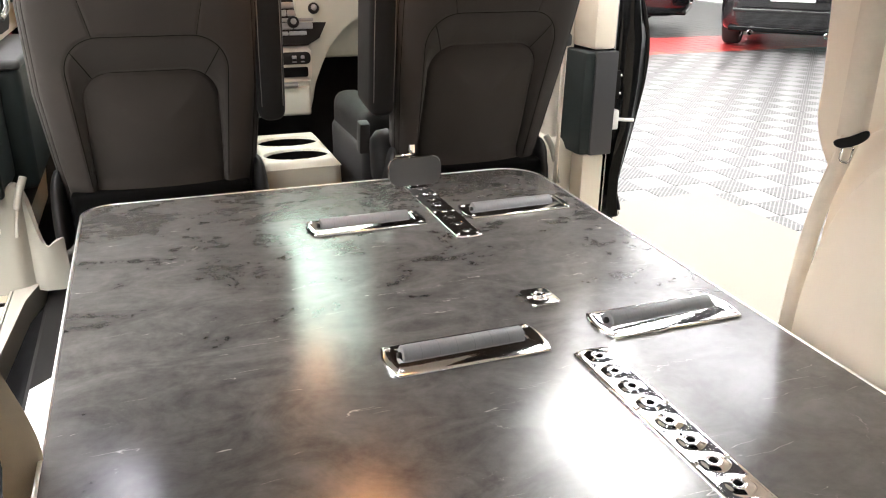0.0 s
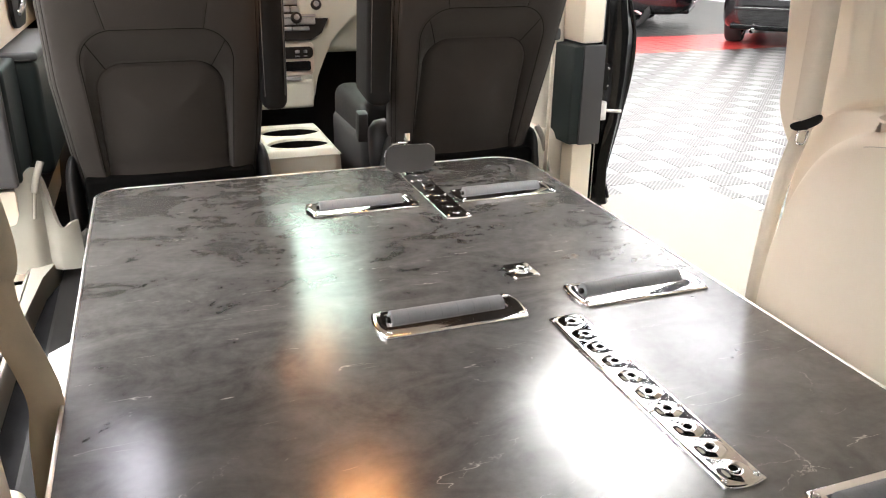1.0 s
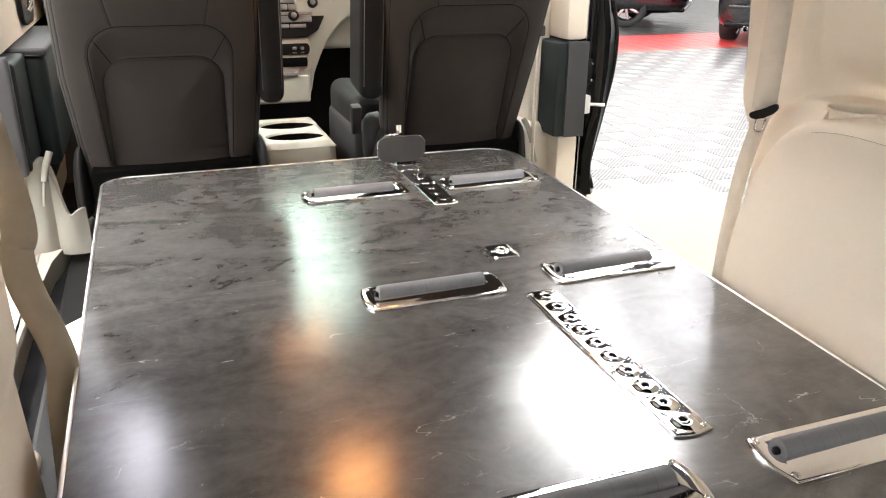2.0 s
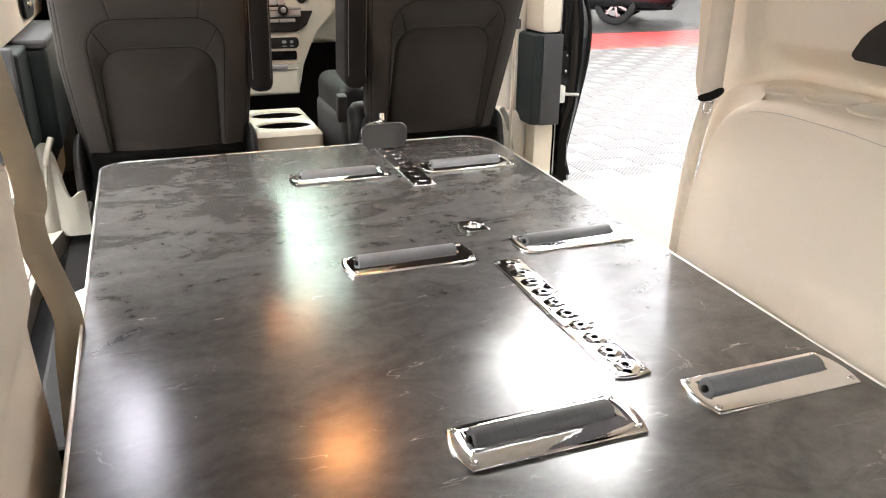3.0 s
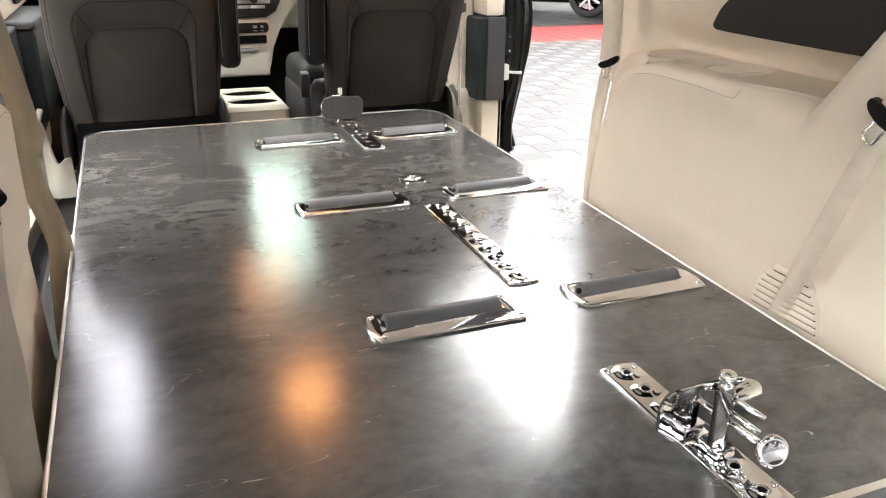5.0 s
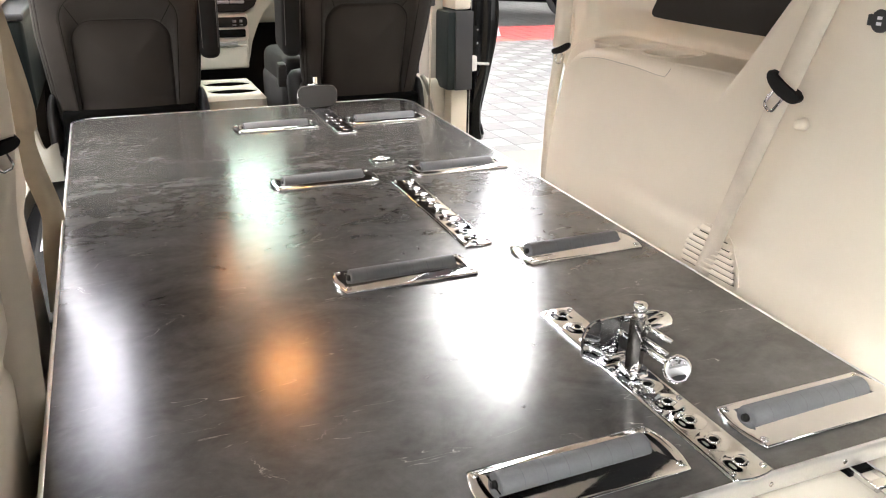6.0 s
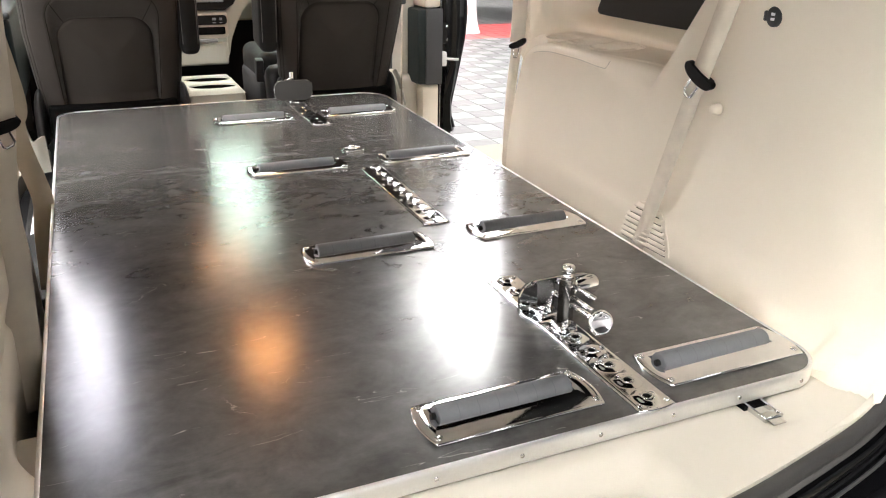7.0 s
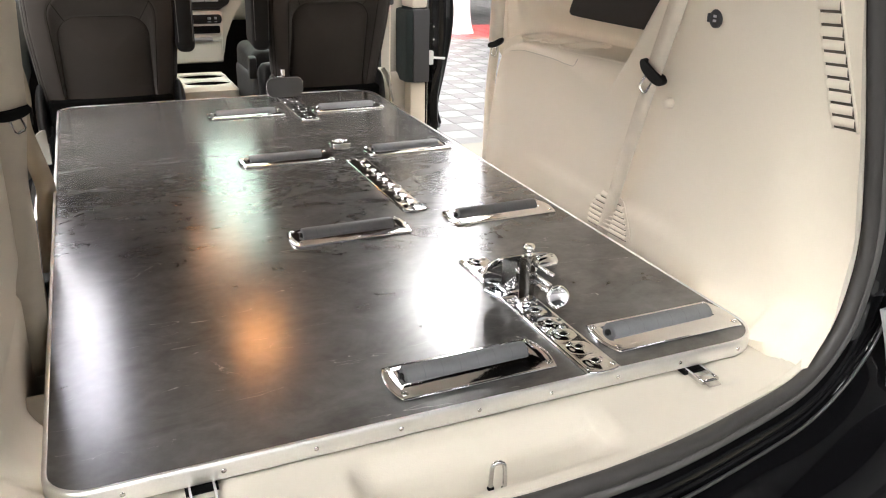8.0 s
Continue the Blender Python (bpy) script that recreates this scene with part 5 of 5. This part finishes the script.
def bier_pin_master(bolted=True):
    """Stop that plugs into a strip: a post with a wide bowed paddle in front, two rods and a screw knob behind. It faces +y."""
    t = empty("bier_pin", pose(0, 0, 0), label="chrome stop with bowed paddle and screw knob on a strip", category="casket stop", group="stops on the pin strips")
    part("foot", outline(round_rect(-0.016, 0.016, -0.020, 0.020, 0.006), 0.0, 0.010, 0.002), CHROME, t)
    part("pin", cyl(0.006, 0.006, 0.02, Matrix.Translation((0, 0, -0.003)), 14), STEEL, t)
    if bolted:
        part("post", box(-0.0125, 0.0125, -0.0105, 0.0105, 0.006, 0.094, 0.0018, 2, None, pose(0, 0, 0, 0, 0, 38)), POSTSTEEL, t, "polished square post, a dark reflection put in its colour")
        cap = part("cap", lathe([(0.0085, 0.0), (0.0085, 0.006), (0.0068, 0.007), (0.0068, 0.012), (0.0108, 0.0125), (0.0112, 0.014), (0.0112, 0.021), (0.0100, 0.0232), (0.001, 0.0236)], 10), CHROME, t, "bolt cap", m=Matrix.Translation((0, 0, 0.092)))
    else:
        part("post", box(-0.0078, 0.0078, -0.0070, 0.0070, 0.006, 0.108, 0.0012, 2), CHROME, t, "plain chrome post")
    # paddle: a bowed plate with rounded ends, its ends swept back
    rows = []
    for i in range(41):
        u = -math.cos(math.pi * i / 40)
        x = 0.0755 * u
        hz = 0.040 * (1 - 0.60 * abs(u) ** 8)
        zc = 0.042
        y = 0.034 - 0.005 * u * u
        rows.append([(x, y, zc + hz * v) for v in (-1, -0.9, -0.5, 0, 0.5, 0.9, 1)])
    part("paddle", sheet(rows, thick=0.0035), CHROME, t, "bowed chrome paddle", angle=50)
    rows = []
    for i in range(41):
        u = -math.cos(math.pi * i / 40)
        x = 0.073 * u
        hz = 0.0385 * (1 - 0.60 * abs(u) ** 8)
        y = 0.0385 - 0.005 * u * u
        rows.append([(x, y + 0.002, 0.042 + hz * v) for v in (-1, -0.5, 0, 0.5, 1)])
    part("pad", sheet(rows, thick=0.003), PADGREY, t, "dark grey pad on the paddle")
    for z, e in ((0.082, 0.044), (0.062, 0.036)):
        part("rod", tube([(0.004, 0.010, z), (0.004 + 0.6 * e, -0.042, z - 0.016)], 0.0040, 12), CHROME, t, "chrome guide rod")
    part("screw_rod", tube([(0.0, 0.03, 0.048), (0.031, -0.058, 0.030)], 0.0048, 12), CHROME, t)
    if bolted:
        part("knob", lathe([(0.002, -0.004), (0.008, -0.003), (0.013, 0.002), (0.0205, 0.006), (0.0220, 0.0095), (0.0205, 0.0135), (0.0165, 0.0150), (0.0150, 0.0142), (0.001, 0.0128)], 36), CHROME, t, "round chrome screw knob", m=Matrix.Translation((0.031, -0.055, 0.030)) @ Vector((-0.25, -0.85, 0.3)).to_track_quat("Z", "Y").to_matrix().to_4x4())
        part("clamp_lever", lathe([(0.006, 0.0), (0.012, 0.02), (0.0165, 0.055), (0.0150, 0.060), (0.001, 0.061)], 22), CHROME, t, "tapered chrome lever", m=Matrix.Translation((0.006, 0.006, 0.066)) @ pose(0, 0, 0, 0, 90, 12))
    return t


pin = bier_pin_master()
pin.matrix_world = pose(0.2255, 0.262, DZ + 0.0072, 0, 0, 0)
far_pin = bier_pin_master(False)
far_pin.matrix_world = pose(0.246, 2.318, DZ + 0.0072, 0, 0, 180)


# ---- seat belts on the rear trim ----
def seat_belt(name, top, mid, low, mat, across, tongue_turn, label, side=1, width=0.047, grip=1.0, grip_turn=0.0, low_width=0.0):
    t = empty(name, pose(0, 0, 0), label=label, category="seat belt", group="rear seat belts")
    part("webbing", ribbon(curve_points([top, mid], 10), width, 0.0022, across), mat, t, "taut pale belt webbing")
    part("webbing", ribbon(curve_points([mid] + low, 8), low_width or width, 0.0022, across), mat, t, "slack belt webbing")
    d = (Vector(top) - Vector(mid)).normalized()
    w = Vector(across)
    w = (w - d * w.dot(d)).normalized()
    u = d.cross(w)
    base = Matrix((w, d, u)).transposed().to_4x4()
    base = base @ Matrix.Diagonal((grip, grip, grip, 1))
    base = base @ pose(0, 0, 0, 0, 0, grip_turn)
    base.translation = Vector(mid)
    bow = []
    for i in range(36):
        a = 2 * math.pi * i / 36
        c, n = math.cos(a), math.sin(a)
        x = 0.037 * abs(c) ** 0.75 * (1 if c > 0 else -1)
        w = 0.0115 + 0.002 * (abs(x) / 0.037) ** 2
        bow.append((x, w * abs(n) ** 0.8 * (1 if n > 0 else -1) - 0.008 + 0.006 * (x / 0.037) ** 2))
    body = part("tongue_grip", outline(bow, -0.007, 0.007, 0.003, seg=3), VINYL, t, "black plastic tongue grip", m=base)
    bm = bmesh.new()
    ring = [(-0.011, -0.022), (0.011, -0.022), (0.0105, -0.050), (0.006, -0.056), (-0.006, -0.056), (-0.0105, -0.050)]
    tube([(x, y, 0) for x, y in ring + [ring[0]]], 0.0033, 8, bm)
    part("tongue", bm, CHROME, t, "chrome belt tongue", m=base @ pose(0, 0, 0, 0, 0, tongue_turn))
    return t


seat_belt("rear_seat_belt", (0.548, 0.310, 1.30), (0.560, 0.386, 1.120), [(0.585, 0.475, 0.93), (0.603, 0.555, 0.735), (0.605, 0.58, 0.66)], WEBBING, (0.12, -0.95, -0.3), -6, "beige seat belt with black tongue, hanging on the rear trim", width=0.042, grip_turn=-8, low_width=0.036)
seat_belt("rear_seat_belt", (-0.562, 0.310, 1.30), (-0.578, 0.386, 1.120), [(-0.598, 0.44, 1.0), (-0.602, 0.47, 0.9), (-0.612, 0.50, 0.765), (-0.620, 0.51, 0.62)], WEBBING, (1.0, 0.45, 0.2), 16, "beige seat belt with black tongue, hanging on the rear trim", grip=0.75)
seat_belt("middle_seat_belt", (0.715, 1.335, 1.55), (0.674, 1.290, 1.058), [(0.690, 1.345, 0.90), (0.702, 1.375, 0.70), (0.705, 1.38, 0.5)], WEBBING, (-0.6, 0.8, 0), 30, "beige seat belt with black tongue, beside the sliding door", width=0.045, grip=0.74, grip_turn=-25, low_width=0.030)
seat_belt("middle_seat_belt", (-0.705, 1.275, 1.60), (-0.685, 1.275, 1.38), [(-0.632, 1.28, 1.01), (-0.640, 1.28, 0.93), (-0.636, 1.28, 0.875), (-0.619, 1.30, 0.785), (-0.611, 1.30, 0.73), (-0.620, 1.30, 0.66), (-0.63, 1.30, 0.5)], WEB_SHADED, (1, 0.15, 0), 30, "beige seat belt coloured as in shade, slack beside the deck", width=0.047)
tag = tagged(part("paper_tag", sheet([[(-0.585 - 0.085 * k, 1.54 + 0.26 * j - 0.06 * k, 0.60 - 0.012 * k) for k in (0, 0.4, 0.8, 1.0)] for j in (0, 0.5, 1)], thick=0.001), PAPER),
             "white plastic sheet tucked under the deck edge", "sheet")

# ---- showroom things outside ----
mat_ = tagged(part("floor_mat", outline(round_rect(1.02, 2.535, -1.2, 3.87, 0.01), -0.001, 0.010, 0.003), MAT, smooth=False), "plain cream vinyl mat on the tiled floor", "mat")


def car(name, m, paint, label, tail):
    """A saloon-like car, its length along x, the end at x = 0 nearest."""
    t = empty(name, m, label=label, category="car", group="parked cars")
    ST = [(0.0, 0.62, 0.36, 0.80), (0.06, 0.80, 0.27, 0.92), (0.30, 0.88, 0.22, 0.99), (0.95, 0.92, 0.20, 1.02), (2.4, 0.93, 0.20, 1.0), (3.6, 0.92, 0.20, 0.98), (4.3, 0.86, 0.22, 0.85), (4.55, 0.72, 0.30, 0.72)]
    rows = []
    for x, w, z0, z1 in ST:
        row = []
        for k in range(24):
            a = 2 * math.pi * k / 24
            c, s = math.cos(a), math.sin(a)
            row.append((x, w * abs(c) ** 0.22 * (1 if c > 0 else -1), (z0 + z1) / 2 + (z1 - z0) / 2 * abs(s) ** 0.40 * (1 if s > 0 else -1)))
        rows.append(row)
    bm = sheet(rows, closed=True)
    bm.faces.new([v for v in bm.verts if v.co.x < 1e-4])
    bm.faces.new([v for v in bm.verts if v.co.x > 4.549])
    bmesh.ops.recalc_face_normals(bm, faces=bm.faces[:])
    part("body", bm, paint, t, "glossy painted body", angle=60)
    rows = []
    for x, w, z in ((0.35, 0.70, 0.98), (0.9, 0.66, 1.38), (1.5, 0.64, 1.45), (2.5, 0.64, 1.42), (3.3, 0.72, 0.98)):
        rows.append([(x, w * f, 0.97 + (z - 0.97) * (1 - abs(f) ** 6)) for f in (-1, -0.97, -0.9, -0.6, 0, 0.6, 0.9, 0.97, 1)])
    part("cabin", sheet(rows, thick=0.01), GLASS, t, "dark glazed cabin")
    part("lower_valance", box(0.03, 0.35, -0.74, 0.74, 0.25, 0.33, 0.03, 3), PAINT, t, "dark lower valance")
    if tail:
        part("bumper_lip", box(-0.05, 0.12, -0.70, 0.70, 0.50, 0.545, 0.015, 3), paint, t, "bumper lip under the tailgate")
        part("tailgate_seam", box(-0.012, 0.05, -0.60, 0.60, 0.552, 0.560), HOLE, t, "dark gap under the tailgate")
        part("number_plate", box(-0.022, 0.0, -0.26, 0.26, 0.64, 0.75, 0.004), PAPER, t, "blank white plate")
        for ex in (-0.45, 0.45):
            part("exhaust_pipe", lathe([(0.030, 0.0), (0.036, 0.0), (0.036, 0.20), (0.030, 0.20)], 20, Matrix.Translation((-0.03, ex, 0.25)) @ pose(0, 0, 0, 0, 90, 0), closed_ends=False), CHROME, t, "chrome exhaust pipe")
    for s in (1, -1):
        if tail:
            part("tail_lamp", box(0.0, 0.22, s * 0.72 - 0.14, s * 0.72 + 0.14, 0.66, 0.82, 0.03, 3), REDLENS, t, "red tail lamp")
        else:
            part("headlamp", box(0.0, 0.30, s * 0.66 - 0.17, s * 0.66 + 0.17, 0.62, 0.76, 0.03, 3), CLEARLENS, t, "clear headlamp")
    if not tail:
        for i in range(5):
            part("grille_bar", box(-0.035, 0.03, -0.42, 0.42, 0.40 + 0.05 * i, 0.425 + 0.05 * i, 0.006), CHROME if i in (0, 4) else HOLE, t)
        part("number_plate", box(-0.05, -0.03, -0.26, 0.26, 0.42, 0.53, 0.004), PAPER, t, "blank white plate")
    for x in (0.92, 3.65):
        for s in (1, -1):
            wl = empty("wheel", pose(x, s * 0.775, 0.33))
            wl.parent = t
            part("tyre", lathe([(0.23, -0.10), (0.30, -0.115), (0.325, -0.09), (0.33, 0), (0.325, 0.09), (0.30, 0.115), (0.23, 0.10), (0.23, -0.10)], 40, pose(0, 0, 0, 90, 0, 0), closed_ends=False), TYRE, wl, "black tyre")
            rim = part("rim", lathe([(0.235, -0.105), (0.235, 0.105), (0.215, 0.09), (0.205, 0.0), (0.215, -0.09)], 40, pose(0, 0, 0, 90, 0, 0), closed_ends=False), RIM, wl, "bright alloy rim")
            for k in range(7):
                a = 360 * k / 7
                part("spoke", box(0.0, 0.215, -0.10, -0.075, -0.022, 0.022, 0.006, 1, None, pose(0, 0, 0, 0, a, 0) @ (Matrix.Identity(4) if s < 0 else pose(0, 0, 0, 180, 0, 0))), RIM, rim)
            part("hub", cyl(0.06, 0.05, 0.03, Matrix.Translation((0, s * 0.075, 0)) @ pose(0, 0, 0, -90 * s, 0, 0), 20), RIM, rim)
    return t


car("parked_car", pose(7.22, 8.46, 0.0, 0, 0, 43), CARPAINT, "glossy black car parked rear end first on the red tiles", True)
car("parked_car", pose(8.0, 11.5, 0.0, 0, 0, 140), CARPAINT, "black car parked nose first behind the red tiles", False)
car("parked_car", pose(4.10, 13.0, 0.0, 0, 0, 96), MAROON, "dark red car parked behind a white draped stand", True)

rows = []
for i in range(30):
    z = 1.15 * i / 29
    r = 0.13 + 0.075 * math.exp(-z / 0.16) + 0.01 * z
    rows.append([((r + 0.012 * (1 - z / 1.2) * math.cos(9 * a)) * math.cos(a), (r + 0.012 * (1 - z / 1.2) * math.cos(9 * a)) * math.sin(a), z) for a in [2 * math.pi * k / 72 for k in range(72)]])
bm = sheet(rows, closed=True)
bm.faces.new([v for v in bm.verts if v.co.z > 1.1499])
stand = empty("draped_stand", pose(4.42, 9.62, 0.0), label="tall stand draped in white cloth on the showroom floor", category="stand")
part("cloth", bm, CLOTH, stand, "white draped cloth")

# ---- floor tiles: pieces of the floor ----
P = 0.2125
TX, TY = 2.655 - 7 * P, 3.42 - 30 * P


def tile_mesh(name, mat):
    bm = bmesh.new()
    h = P / 2 - 0.0012
    c = 0.0025
    low = [bm.verts.new((x * h, y * h, -0.0115)) for x, y in ((-1, -1), (1, -1), (1, 1), (-1, 1))]
    mid = [bm.verts.new((x * h, y * h, -c)) for x, y in ((-1, -1), (1, -1), (1, 1), (-1, 1))]
    top = [bm.verts.new((x * (h - c), y * (h - c), 0)) for x, y in ((-1, -1), (1, -1), (1, 1), (-1, 1))]
    bm.faces.new(top)
    for a, b in ((low, mid), (mid, top)):
        for i in range(4):
            bm.faces.new((a[i], a[(i + 1) % 4], b[(i + 1) % 4], b[i]))
    me = bpy.data.meshes.new(name)
    bm.to_mesh(me)
    bm.free()
    me.materials.append(mat)
    return me


KINDS = {"white": T_WHITE, "grey": T_GREY, "red": T_RED, "orange": T_ORANGE, "dark": T_DARK, "mid": T_MID}
TILE = {k: tile_mesh("tile", m) for k, m in KINDS.items()}


def tile_kind(i, j, y):
    odd = (i + j) % 2
    if 9.0 <= y < 9.25:
        return "orange" if odd else "red"
    if 9.25 <= y < 10.45:
        return "red"
    if y >= 10.45:
        return "dark" if odd else "mid"
    return "grey" if odd else "white"


rest = {k: [] for k in KINDS}
count = 0
for i in range(int((RX0 - TX) / P) + 1, int((RX1 - TX) / P)):
    for j in range(int((RY0 - TY) / P) + 1, int((RY1 - TY) / P)):
        x, y = TX + (i + 0.5) * P, TY + (j + 0.5) * P
        k = tile_kind(i, j, y)
        # the stretch that shows through the sliding door
        if count < 300 and 1.9 < x < 7.4 and 2.9 < y < 9.3 and abs((y - 3.4) - 1.15 * (x - 2.4)) < 1.35 and (x > 2.6 or y > 3.95):
            ob = new("tile", TILE[k])
            ob.location = (x, y, 0)
            ob.parent = ground
            count += 1
        else:
            rest[k].append((x, y))
for k, places in rest.items():
    vs, fs = [], []
    h, c = P / 2 - 0.0012, 0.0025
    for x, y in places:
        n = len(vs)
        for dx, dy in ((-1, -1), (1, -1), (1, 1), (-1, 1)):
            vs.append((x + dx * h, y + dy * h, -0.0115))
        for dx, dy in ((-1, -1), (1, -1), (1, 1), (-1, 1)):
            vs.append((x + dx * (h - c), y + dy * (h - c), 0.0))
        fs.append((n + 4, n + 5, n + 6, n + 7))
        fs += [(n + q, n + (q + 1) % 4, n + 4 + (q + 1) % 4, n + 4 + q) for q in range(4)]
    if vs:
        me = bpy.data.meshes.new("tiles")
        me.from_pydata(vs, [], fs)
        me.materials.append(KINDS[k])
        ob = new("tiles", me)
        ob.parent = ground
        tagged(ob, kind="stuff")
